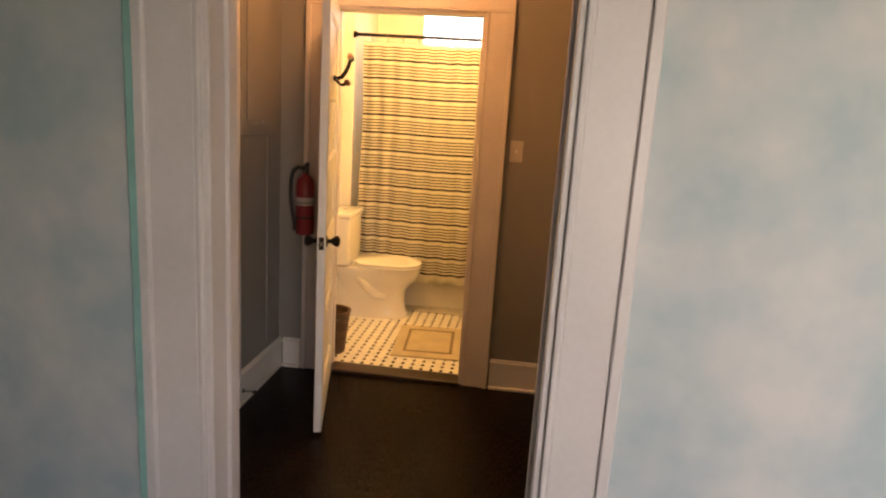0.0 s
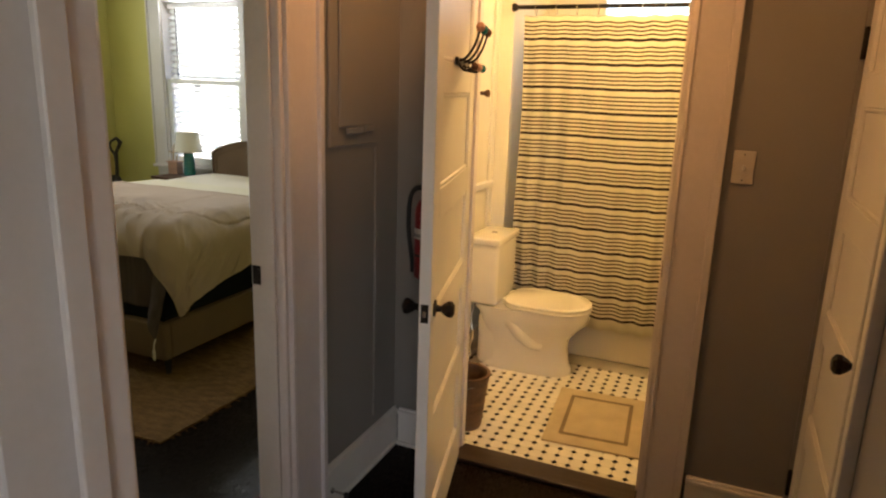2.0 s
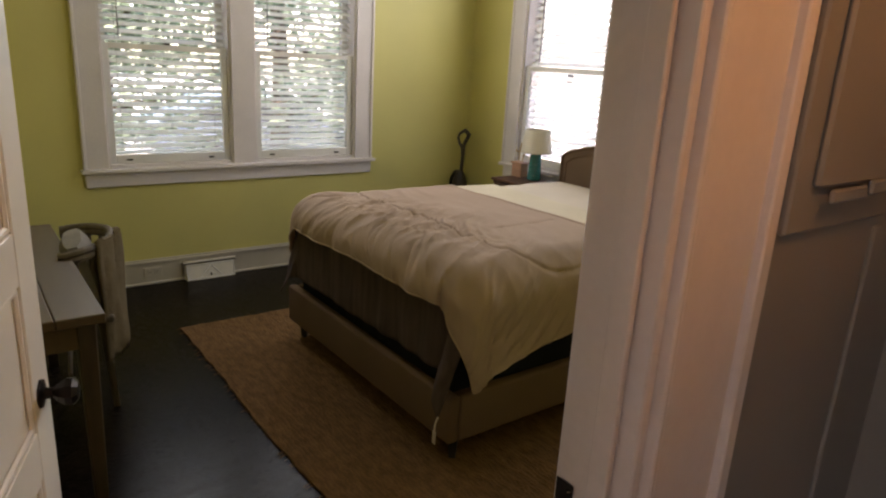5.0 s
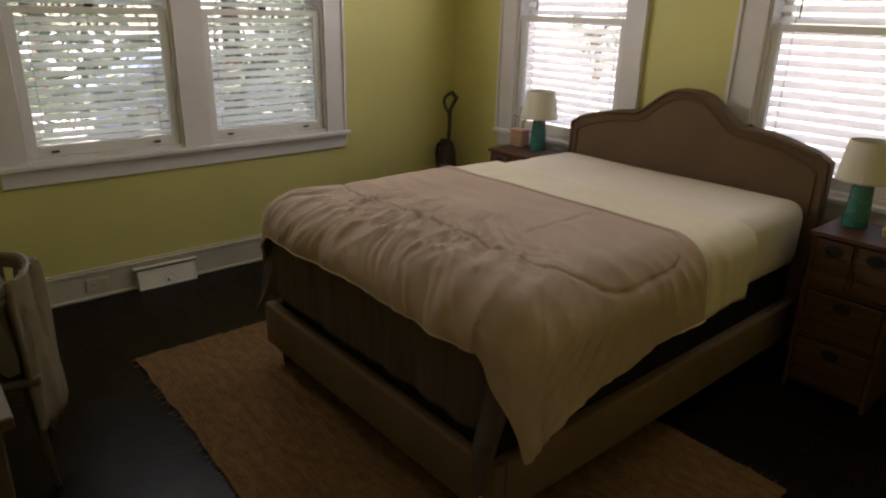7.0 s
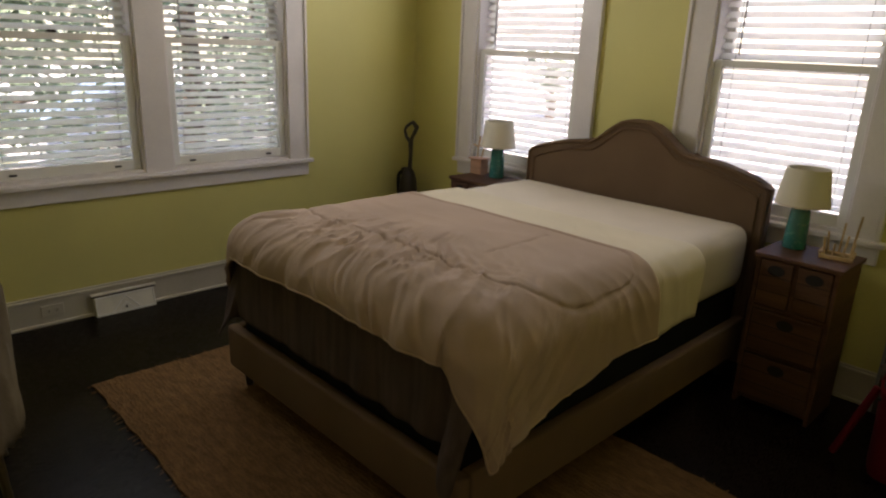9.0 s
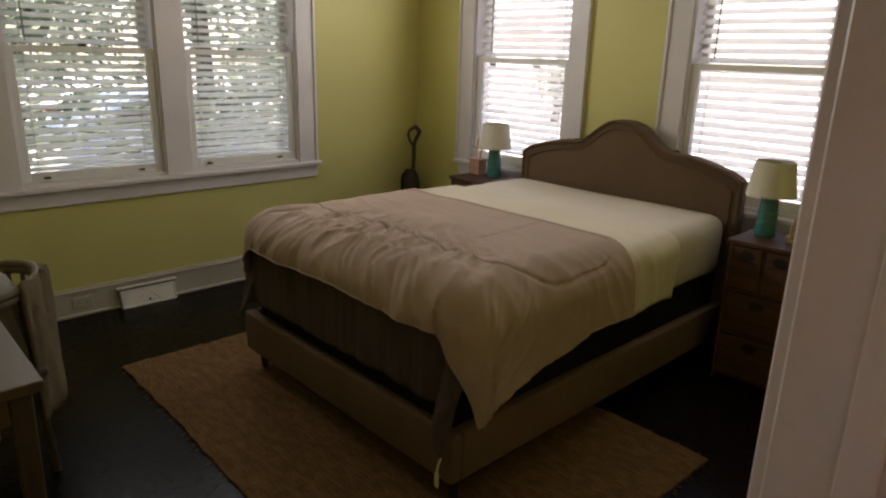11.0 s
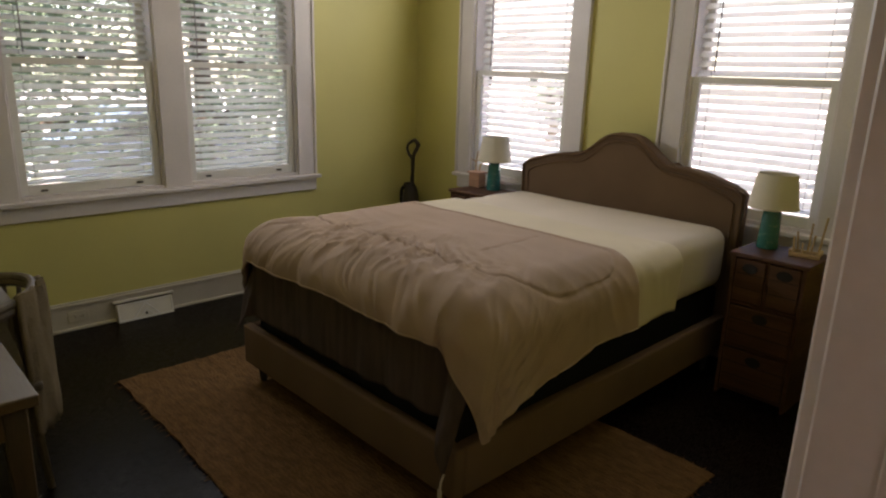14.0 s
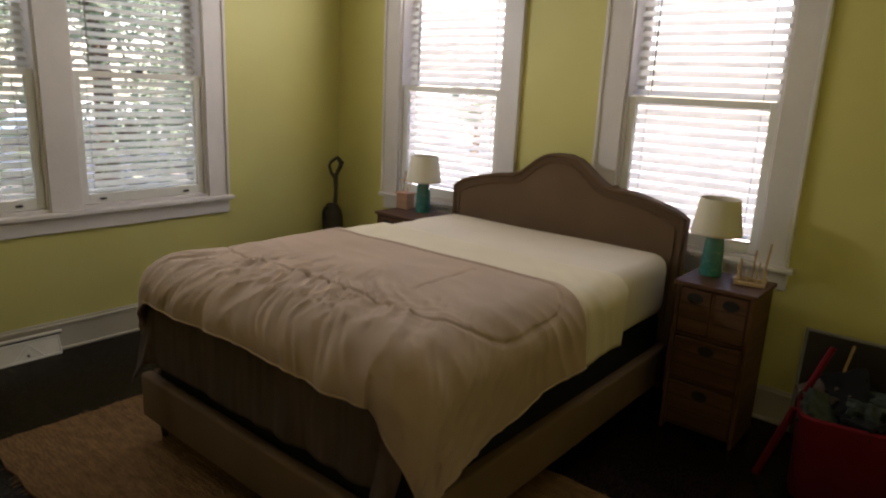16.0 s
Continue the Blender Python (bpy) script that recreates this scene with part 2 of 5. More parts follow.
# faux-painted wall: soft clouds of blue-grey and cream
BLUE = mat("cloud_painted_plaster", (0.40, 0.50, 0.53), 0.65, 0.04, 3.2, 9, 0.05, tint=(0.58, 0.58, 0.57))
_r = next(k for k in BLUE.node_tree.nodes if k.bl_idname == "ShaderNodeValToRGB").color_ramp
_r.elements[0].position, _r.elements[1].position = 0.52, 0.86

# window glass that lets daylight straight through
GLASS = bpy.data.materials.new("window_glass")
GLASS.use_nodes = True
_p = GLASS.node_tree.nodes["Principled BSDF"]
_p.inputs["Base Color"].default_value = (0.96, 0.98, 0.98, 1)
_p.inputs["Roughness"].default_value, _p.inputs["Transmission Weight"].default_value, _p.inputs["IOR"].default_value = 0.0, 1.0, 1.02

# translucent white slats: daylight glows through them
_n, _l = SLAT.node_tree.nodes, SLAT.node_tree.links
_tr, _mx = _n.new("ShaderNodeBsdfTranslucent"), _n.new("ShaderNodeMixShader")
_tr.inputs[0].default_value = (0.95, 0.95, 0.93, 1)
_mx.inputs[0].default_value = 0.62
_l.new(_n["Principled BSDF"].outputs[0], _mx.inputs[1])
_l.new(_tr.outputs[0], _mx.inputs[2])
_l.new(_mx.outputs[0], _n["Material Output"].inputs[0])
# leaves let light through as well
_n, _l = LEAF.node_tree.nodes, LEAF.node_tree.links
_tr, _mx = _n.new("ShaderNodeBsdfTranslucent"), _n.new("ShaderNodeMixShader")
_tr.inputs[0].default_value = (0.27, 0.36, 0.26, 1)
_mx.inputs[0].default_value = 0.45
_l.new(_n["Principled BSDF"].outputs[0], _mx.inputs[1])
_l.new(_tr.outputs[0], _mx.inputs[2])
_l.new(_mx.outputs[0], _n["Material Output"].inputs[0])


def striped_cloth():
    """Cream shower curtain: a bold dark line every 137 mm with four thin olive lines between."""
    m = mat("striped_curtain_cloth", (0.74, 0.70, 0.58), 0.85, 0.04, 3, 300, 0.15)
    nd, ln = m.node_tree.nodes, m.node_tree.links
    p = nd["Principled BSDF"]
    base = p.inputs["Base Color"].links[0].from_socket
    tc, sep = nd.new("ShaderNodeTexCoord"), nd.new("ShaderNodeSeparateXYZ")
    ln.new(tc.outputs["UV"], sep.inputs[0])

    def math_node(op, a, b):
        k = nd.new("ShaderNodeMath")
        k.operation = op
        for i, q in enumerate((a, b)):
            if isinstance(q, (int, float)):
                k.inputs[i].default_value = q
            else:
                ln.new(q, k.inputs[i])
        return k.outputs[0]

    period = 0.1365
    ph = math_node("FRACT", math_node("DIVIDE", math_node("SUBTRACT", sep.outputs[1], 0.03), period), 0)
    bold = math_node("LESS_THAN", ph, 0.115)
    thin_ph = math_node("FRACT", math_node("MULTIPLY", math_node("SUBTRACT", ph, 0.225), 1 / 0.165), 0)
    thin = math_node("LESS_THAN", thin_ph, 0.42)
    inside = math_node("MULTIPLY", math_node("GREATER_THAN", ph, 0.225), math_node("LESS_THAN", ph, 0.80))
    thin = math_node("MULTIPLY", thin, inside)
    above_hem = math_node("GREATER_THAN", sep.outputs[1], 0.295)
    thin, bold = math_node("MULTIPLY", thin, above_hem), math_node("MULTIPLY", bold, above_hem)
    for mask, colour in ((thin, (0.066, 0.043, 0.020, 1)), (bold, (0.022, 0.010, 0.006, 1))):
        mx = nd.new("ShaderNodeMix")
        mx.data_type = "RGBA"
        ln.new(mask, mx.inputs[0])
        ln.new(base, mx.inputs[6])
        mx.inputs[7].default_value = colour
        base = mx.outputs[2]
    ln.new(base, p.inputs["Base Color"])
    tr, ms = nd.new("ShaderNodeBsdfTranslucent"), nd.new("ShaderNodeMixShader")
    ln.new(base, tr.inputs[0])
    ms.inputs[0].default_value = 0.3
    ln.new(p.outputs[0], ms.inputs[1])
    ln.new(tr.outputs[0], ms.inputs[2])
    ln.new(ms.outputs[0], nd["Material Output"].inputs[0])
    return m


STRIPES = striped_cloth()


# ---------------------------------------------------------------- mesh tools
def finish(name, bm, material, smooth=False):
    me = bpy.data.meshes.new(name)
    bmesh.ops.recalc_face_normals(bm, faces=bm.faces)
    bm.to_mesh(me)
    bm.free()
    me.materials.append(material)
    if smooth:
        for p in me.polygons:
            p.use_smooth = True
        me.set_sharp_from_angle(angle=radians(40))
    return me


def thing(name, m, label, category, group="", kind=""):
    return tagged(place(new(name), m), label, category, group, kind)


def place(ob, m):
    ob.matrix_basis = m
    return ob


def part(name, bm, material, parent, label="", smooth=False):
    ob = new(name, finish(name, bm, material, smooth))
    ob.parent = parent
    return tagged(ob, label)


def solid(name, bm, material, label, category, kind="", group="", m=None, smooth=False):
    ob = new(name, finish(name, bm, material, smooth))
    if m is not None:
        ob.matrix_basis = m
    return tagged(ob, label, category, group, kind)


def box(a, b, bevel=0.0, bm=None, seg=1):
    bm = bm or bmesh.new()
    r = bmesh.ops.create_cube(bm, size=1)
    vs = r["verts"]
    for v in vs:
        v.co = [(p + q) / 2 + k * (q - p) for p, q, k in zip(a, b, v.co)]
    if bevel:
        es = {e for v in vs for e in v.link_edges}
        bmesh.ops.bevel(bm, geom=list(es), offset=bevel, segments=seg, affect="EDGES", profile=0.6)
    return bm


def lathe(profile, seg=24, at=(0, 0, 0), bm=None, sx=1.0, sy=1.0):
    """Turns (radius, z) pairs about z."""
    bm = bm or bmesh.new()
    rings = []
    for r, z in profile:
        rings.append([bm.verts.new((at[0] + sx * r * math.cos(2 * math.pi * i / seg), at[1] + sy * r * math.sin(2 * math.pi * i / seg), at[2] + z)) for i in range(seg)])
    for a, b in zip(rings, rings[1:]):
        for i in range(seg):
            bm.faces.new((a[i], a[(i + 1) % seg], b[(i + 1) % seg], b[i]))
    bm.faces.new(rings[0][::-1])
    bm.faces.new(rings[-1])
    return bm


def tube(points, r, seg=8, bm=None):
    bm = bm or bmesh.new()
    pts = [Vector(p) for p in points]
    rr = r if isinstance(r, (list, tuple)) else [r] * len(pts)
    rings, up = [], None
    for i, p in enumerate(pts):
        d = (pts[min(i + 1, len(pts) - 1)] - pts[max(i - 1, 0)]).normalized()
        if up is None:
            up = d.orthogonal().normalized()
        up = (up - d * up.dot(d)).normalized()
        side = d.cross(up)
        rings.append([bm.verts.new(p + rr[i] * (up * math.cos(2 * math.pi * k / seg) + side * math.sin(2 * math.pi * k / seg))) for k in range(seg)])
    for a, b in zip(rings, rings[1:]):
        for k in range(seg):
            bm.faces.new((a[k], a[(k + 1) % seg], b[(k + 1) % seg], b[k]))
    bm.faces.new(rings[0][::-1])
    bm.faces.new(rings[-1])
    return bm


def arc(points, n=6):
    """A smooth line through a few points."""
    pts = [Vector(p) for p in points]
    pts = [pts[0] * 2 - pts[1]] + pts + [pts[-1] * 2 - pts[-2]]
    out = []
    for i in range(1, len(pts) - 2):
        a, b, c, d = pts[i - 1:i + 3]
        for k in range(n):
            t = k / n
            out.append(0.5 * (2 * b + (c - a) * t + (2 * a - 5 * b + 4 * c - d) * t * t + (3 * b - a - 3 * c + d) * t ** 3))
    return out + [pts[-2]]


def prism(outline, y0, y1, bevel=0.0, bm=None):
    """A slab with an (x, z) outline from y0 to y1."""
    bm = bm or bmesh.new()
    a = [bm.verts.new((x, y0, z)) for x, z in outline]
    b = [bm.verts.new((x, y1, z)) for x, z in outline]
    f, g = bm.faces.new(a), bm.faces.new(b[::-1])
    n = len(a)
    for i in range(n):
        bm.faces.new((a[i], b[i], b[(i + 1) % n], a[(i + 1) % n]))
    if bevel:
        bmesh.ops.bevel(bm, geom=list(f.edges) + list(g.edges), offset=bevel, segments=2, affect="EDGES")
    return bm


def wall(name, axis, u0, u1, d0, d1, z1, openings, material, label):
    """An upright wall along x or y with openings (u from, u to, z from, z to) cut through it."""
    bm = bmesh.new()

    def put(a, b, za, zb):
        if b - a < 1e-4 or zb - za < 1e-4:
            return
        box((a, d0, za), (b, d1, zb), bm=bm) if axis == "x" else box((d0, a, za), (d1, b, zb), bm=bm)

    u = u0
    for a, b, za, zb in sorted(openings):
        put(u, a, 0, z1)
        put(a, b, 0, za)
        put(a, b, zb, z1)
        u = b
    put(u, u1, 0, z1)
    return solid(name, bm, material, label, "wall", "structure")


# ---------------------------------------------------------------- floors, walls, ceilings
solid("floor", box((W - 0.2, -2.7, -0.12), (2.3, YB + 0.02, 0.0)), DARKWOOD, "nearly black stained narrow wooden floor boards with dull sheen", "floor", "structure")
solid("floor_2", box((W - 0.2, YB + 0.02, -0.12), (BE + 0.02, N + 0.2, 0.0)), DARKWOOD, "nearly black stained narrow wooden floor boards under the bed", "floor", "structure")
# out of view: keeps the sun out and returns little light
solid("ceiling", box((W - 0.25, -2.7, CEIL), (2.3, N + 0.2, CEIL + 0.15)), CEILING, "plain flat ceiling out of view, darkened to cut bounced light", "ceiling", "structure")

winW = [(a, b, WZ[0], WZ[1]) for a, b in WW]
winN = [(a, b, WZ[0], WZ[1]) for a, b in WN]
wall("wall_west", "y", YH, N, W - 0.16, W, CEIL, winW, YELLOW, "chartreuse yellow painted bedroom wall with a paired window")
wall("wall_north", "x", W - 0.16, BE, N, N + 0.16, CEIL, winN, YELLOW, "chartreuse yellow painted bedroom wall with two windows")
wall("wall_east", "y", YH, N, BE, BE + 0.06, CEIL, [(D2[0], D2[1], 0, DOOR_H)], YELLOW, "chartreuse yellow painted bedroom wall with a doorway")
wall("wall_south", "x", W - 0.16, BE + 0.06, YH - 0.07, YH, CEIL, [], YELLOW, "chartreuse yellow painted bedroom wall")
wall("wall_hall_west", "y", YH, YB, BE + 0.06, HW, CEIL, [(D2[0], D2[1], 0, DOOR_H)], GREY, "taupe grey painted hall wall with the bedroom doorway")
wall("wall_hall_north", "x", BE + 0.06, HE + 0.12, YB, YB + 0.06, CEIL, [(D3[0], D3[1], 0, DOOR_H)], GREY, "taupe grey painted hall wall with the bathroom doorway")
wall("wall_hall_east", "y", YH, YB, HE, HE + 0.12, CEIL, [(D4[0], D4[1] - 0.004, 0, DOOR_H)], GREY, "taupe grey painted hall wall with a closed door")
wall("wall_closet_back", "y", YH, YB, HE + 0.50, HE + 0.56, CEIL, [], GREY, "plain grey closet back wall")
wall("wall_hall_south", "x", BE + 0.06, HE + 0.12, YH - 0.07, YH, CEIL, [(D1[0], D1[1], 0, DOOR_H)], GREY, "taupe grey painted hall wall around the first doorway")
wall("wall_blue_north", "x", -2.0, 2.3, YS, YH - 0.07, CEIL, [(D1[0], D1[1], 0, DOOR_H)], BLUE, "pale blue cloud-painted plaster wall around a doorway")
# unseen walls close the blue room against the sun; the opening is assumed
wall("wall_blue_west", "y", -2.6, YS, -2.1, -2.0, CEIL, [], BLUE, "pale blue cloud-painted plaster wall")
wall("wall_blue_east", "y", -2.6, YS, 2.2, 2.3, CEIL, [], BLUE, "pale blue cloud-painted plaster wall")
wall("wall_blue_south", "x", -2.1, 2.3, -2.7, -2.6, CEIL, [(1.15, 2.15, 0.8, 2.2)], BLUE, "pale blue cloud-painted plaster wall out of view with an assumed window opening")
wall("wall_bath_south", "x", BW, 0.66, YB + 0.06, YBI, CEIL, [(D3[0], D3[1], 0, DOOR_H)], BATHWALL, "cream painted bathroom wall around the doorway")
wall("wall_bath_west", "y", YBI, N, BE + 0.06, BW, CEIL, [], BATHWALL, "cream painted bathroom wall beside the toilet")
wall("wall_bath_east", "y", YBI, N, 0.60, 0.66, CEIL, [], BATHWALL, "cream painted bathroom wall")
wall("wall_bath_north", "x", BW, 0.66, 4.95, 5.05, CEIL, [(-0.58, 0.30, 1.75, 2.50)], BATHWALL, "cream painted bathroom wall behind the tub with a high window")
wall("wall_tub_end", "y", 4.22, 4.95, BW, -0.93, CEIL, [], BATHWALL, "cream painted wall at the end of the tub")


def trim(name, lo, hi, material=WHITE, label="white painted wooden trim", bevel=0.006):
    return solid(name, box(lo, hi, bevel), material, label, "trim", "structure")


# baseboards, each with a cap moulding
def baseboard(axis, u0, u1, d, out, material=WHITE, h=0.185, label="tall white painted baseboard with a moulded cap"):
    bm = bmesh.new()
    for th, za, zb in ((0.018, 0.0, h - 0.03), (0.026, h - 0.03, h - 0.012), (0.014, h - 0.012, h), (0.030, 0.0, 0.018)):
        lo, hi = sorted((d, d + out * th))
        a, b = ((u0, lo, za), (u1, hi, zb)) if axis == "x" else ((lo, u0, za), (hi, u1, zb))
        box(a, b, 0.003, bm=bm)
    solid("baseboard", bm, material, label, "baseboard", "structure")


# bedroom boards: yellow bounce is in the paint colour; hall boards stay white
baseboard("y", YH, N, W, 1, BOUNCETRIM)
baseboard("x", W + 0.031, BE, N, -1, BOUNCETRIM)
baseboard("y", D2[1] + 0.21, N - 0.031, BE, -1, BOUNCETRIM)
baseboard("y", D2[1] + 0.21, YB, HW, 1)
baseboard("y", YH, D2[0] - 0.21, HW, 1)
baseboard("x", HW + 0.031, D3[0] - 0.16, YB, -1)
baseboard("x", D3[1] + 0.16, HE, YB, -1)
baseboard("y", YBI, 4.20, BW, 1)
baseboard("x", -2.0, D1[0] - 0.20, YS, -1)
baseboard("x", D1[1] + 0.175, 2.2, YS, -1)


def casing(name, axis, u, d, out, w, h, material, label, side=1):
    """One upright of a door's casing: a flat board with a raised back band and an inner bead. u: the edge at the opening."""
    bm = bmesh.new()
    for a, b, th in ((0.0, 0.012, 0.022), (0.016, w - 0.03, 0.017), (w - 0.028, w, 0.030), (0.003, w - 0.003, 0.0155)):
        ua, ub = sorted((u + side * a, u + side * b))
        lo, hi = sorted((d, d + out * th))
        p, q = ((ua, lo, 0), (ub, hi, h)) if axis == "x" else ((lo, ua, 0), (hi, ub, h))
        box(p, q, 0.003, bm=bm)
    return solid(name, bm, material, label, "trim", "structure")


def head_casing(axis, u0, u1, d, out, z, w, material):
    bm = bmesh.new()
    for za, zb, th in ((z, z + 0.012, 0.022), (z + 0.012, z + w - 0.03, 0.017), (z + w - 0.03, z + w, 0.030)):
        lo, hi = sorted((d, d + out * th))
        p, q = ((u0, lo, za), (u1, hi, zb)) if axis == "x" else ((lo, u0, za), (hi, u1, zb))
        box(p, q, 0.003, bm=bm)
    solid("trim", bm, material, "white painted head casing over a doorway", "trim", "structure")


def doorway(axis, u0, u1, d0, d1, h, w, material, faces=(True, True)):
    """Jamb lining and casings on both wall faces."""
    lab = "white painted wooden door casing with a raised edge"
    for on, d, out in ((faces[0], d0, -1), (faces[1], d1, 1)):
        if on:
            casing("trim", axis, u0, d, out, w, h, material, lab, -1)
            casing("trim", axis, u1, d, out, w, h, material, lab, 1)
            head_casing(axis, u0 - w, u1 + w, d, out, h, w, material)
    bm = bmesh.new()
    for a, b, za, zb in ((u0 - 0.002, u0 + 0.018, 0, h), (u1 - 0.018, u1 + 0.002, 0, h), (u0 + 0.018, u1 - 0.018, h - 0.018, h + 0.002)):
        p, q = ((a, d0 - 0.004, za), (b, d1 + 0.004, zb)) if axis == "x" else ((d0 - 0.004, a, za), (d1 + 0.004, b, zb))
        box(p, q, 0.003, bm=bm)
    mid = (d0 + d1) / 2
    for a, b in ((u0 + 0.018, u0 + 0.030), (u1 - 0.030, u1 - 0.018)):
        p, q = ((a, mid, 0), (b, mid + 0.035, h - 0.018)) if axis == "x" else ((mid, a, 0), (mid + 0.035, b, h - 0.018))
        box(p, q, 0.002, bm=bm)
    solid("door_frame", bm, material, "white painted door jamb with a stop strip", "trim", "structure")


doorway("x", D1[0], D1[1], YS, YH, DOOR_H, 0.165, PINKWHITE)
doorway("y", D2[0], D2[1], BE, HW, DOOR_H, 0.195, PINKWHITE)
doorway("x", D3[0], D3[1], YB, YBI, DOOR_H, 0.15, PINKWHITE)
casing("trim", "y", D4[0], HE, -1, 0.12, DOOR_H, WHITE, "white painted casing of the closed hall door", -1)
head_casing("y", D4[0] - 0.12, YB, HE, -1, DOOR_H, 0.12, WHITE)
solid("trim", box((D1[0] - 0.195, YS - 0.02, 0.19), (D1[0] - 0.165, YS, 2.30), 0.006), TEAL, "narrow teal painted edge strip beside the casing", "trim", "structure")
solid("threshold", box((D3[0] + 0.02, YB - 0.035, 0.0), (D3[1] - 0.02, YBI - 0.02, 0.022), 0.008, seg=2), SADDLE, "worn brown wooden threshold in the bathroom doorway", "threshold", "structure")

# strike plate on the bedroom jamb
_s = thing("strike_plate", pose(-1.083, D2[1] - 0.0205, 1.015), "small dark bronze strike plate on the bedroom door jamb", "strike plate")
part("plate", box((-0.017, -0.002, -0.033), (0.017, 0.0, 0.033), 0.001), BLACKIRON, _s)
part("hole", box((-0.008, -0.003, -0.013), (0.008, -0.0018, 0.013)), SLOT, _s, "dark latch hole")
part("screw", lathe([(0.004, 0), (0.004, 0.002)], 8, (0.011, -0.003, 0.022)), STEEL, _s)
# latch keep on the bathroom jamb
_s = thing("strike_plate", pose(D3[1] - 0.0205, YB + 0.05, 1.0, 0, 0, 90), "small dark strike plate on the bathroom door jamb", "strike plate")
part("plate", box((-0.017, 0.0, -0.033), (0.017, 0.002, 0.033), 0.001), BLACKIRON, _s)
part("hole", box((-0.008, 0.0018, -0.013), (0.008, 0.003, 0.013)), SLOT, _s, "dark latch hole")


# ---------------------------------------------------------------- doors
def knob(parent, x, z, y_face, out, material=BLACKIRON):
    """A faceted knob on a rose, standing off the face at y_face in the direction out."""
    prof = [(0.028, 0.0), (0.028, 0.004), (0.012, 0.008), (0.010, 0.022), (0.018, 0.030), (0.027, 0.044), (0.027, 0.056), (0.016, 0.064), (0.001, 0.066)]
    bm = lathe(prof, 8)
    bmesh.ops.rotate(bm, verts=bm.verts, cent=(0, 0, 0), matrix=Matrix.Rotation(radians(-90 * out), 3, "X"))
    bmesh.ops.translate(bm, verts=bm.verts, vec=(x, y_face, z))
    return part("knob", bm, material, parent, "dark bronze fluted door knob")


def panel_door(name, m, label, w=0.765, h=2.09, rows=5, t=0.038, knobs=(1, -1), hinges=(), kz=1.0):
    """A leaf with its hinge edge at x = 0, faces at y = 0 and y = t: stiles and rails around sunk panels in a column."""
    d = thing(name, m, label, "door", kind="structure")
    st, rail = 0.105, 0.095
    bm = bmesh.new()
    box((0, 0, 0.008), (st, t, h), 0.003, bm=bm)
    box((w - st, 0, 0.008), (w, t, h), 0.003, bm=bm)
    low = 0.19
    ph = (h - low - 0.11 - (rows - 1) * rail) / rows
    zs = [low + i * (ph + rail) for i in range(rows)]
    box((st, 0.0005, 0.008), (w - st, t - 0.0005, low), 0.002, bm=bm)
    for i, z in enumerate(zs):
        top = h - 0.11 if i == rows - 1 else z + ph
        box((st, 0.0005, z + ph), (w - st, t - 0.0005, z + ph + (0.11 if i == rows - 1 else rail)), 0.002, bm=bm)
    leaf = part("leaf", bm, WHITE, d)
    for z in zs:
        pb = bmesh.new()
        box((st - 0.005, 0.011, z - 0.005), (w - st + 0.005, t - 0.011, z + ph + 0.005), bm=pb)
        part("panel", pb, WHITE, leaf)
        mb = bmesh.new()
        for y0, y1 in ((0.003, 0.013), (t - 0.013, t - 0.003)):
            box((st, y0, z), (st + 0.014, y1, z + ph), 0.004, bm=mb)
            box((w - st - 0.014, y0, z), (w - st, y1, z + ph), 0.004, bm=mb)
            box((st, y0, z), (w - st, y1, z + 0.014), 0.004, bm=mb)
            box((st, y0, z + ph - 0.014), (w - st, y1, z + ph), 0.004, bm=mb)
        part("panel_moulding", mb, WHITE, leaf)
    for s in knobs:
        knob(d, w - 0.062, kz, 0.0 if s < 0 else t, s)
    part("latch_plate", box((w - 0.0005, t / 2 - 0.012, kz - 0.03), (w + 0.0015, t / 2 + 0.012, kz + 0.03), 0.001), BLACKIRON, d, "dark latch plate on the door edge")
    part("latch", box((w + 0.001, t / 2 - 0.006, kz - 0.01), (w + 0.009, t / 2 + 0.006, kz + 0.01), 0.002), STEEL, d, "steel latch bolt")
    for z, y in hinges:
        part("hinge", tube([(0.0, y, z - 0.05), (0.0, y, z + 0.05)], 0.009, 8), BLACKIRON, d, "dark bronze butt hinge")
    return d


ang = math.degrees(math.atan2(1.985 - 2.795, -0.478 + 0.672))
bath_door = panel_door("door_1", pose(-0.672, 2.795, 0.012, 0, 0, ang), "white painted five-panel bathroom door standing open into the hall", w=0.83, h=2.115, kz=0.965, hinges=((0.25, -0.004), (1.80, -0.004)))
ang2 = math.degrees(math.atan2(0.262, -0.782))
panel_door("door_2", pose(BE - 0.012, D2[0] + 0.012, 0.012, 0, 0, ang2), "white painted five-panel bedroom door standing open into the bedroom", w=0.825, knobs=(1, -1), hinges=((0.25, 0.04), (1.80, 0.04)))
panel_door("door_3", pose(HE + 0.012, D4[1] - 0.012, 0.012, 0, 0, -90), "closed white painted five-panel hall door with dark hinges", w=0.80, h=2.115, knobs=(-1,), hinges=((0.25, -0.006), (1.82, -0.006)))


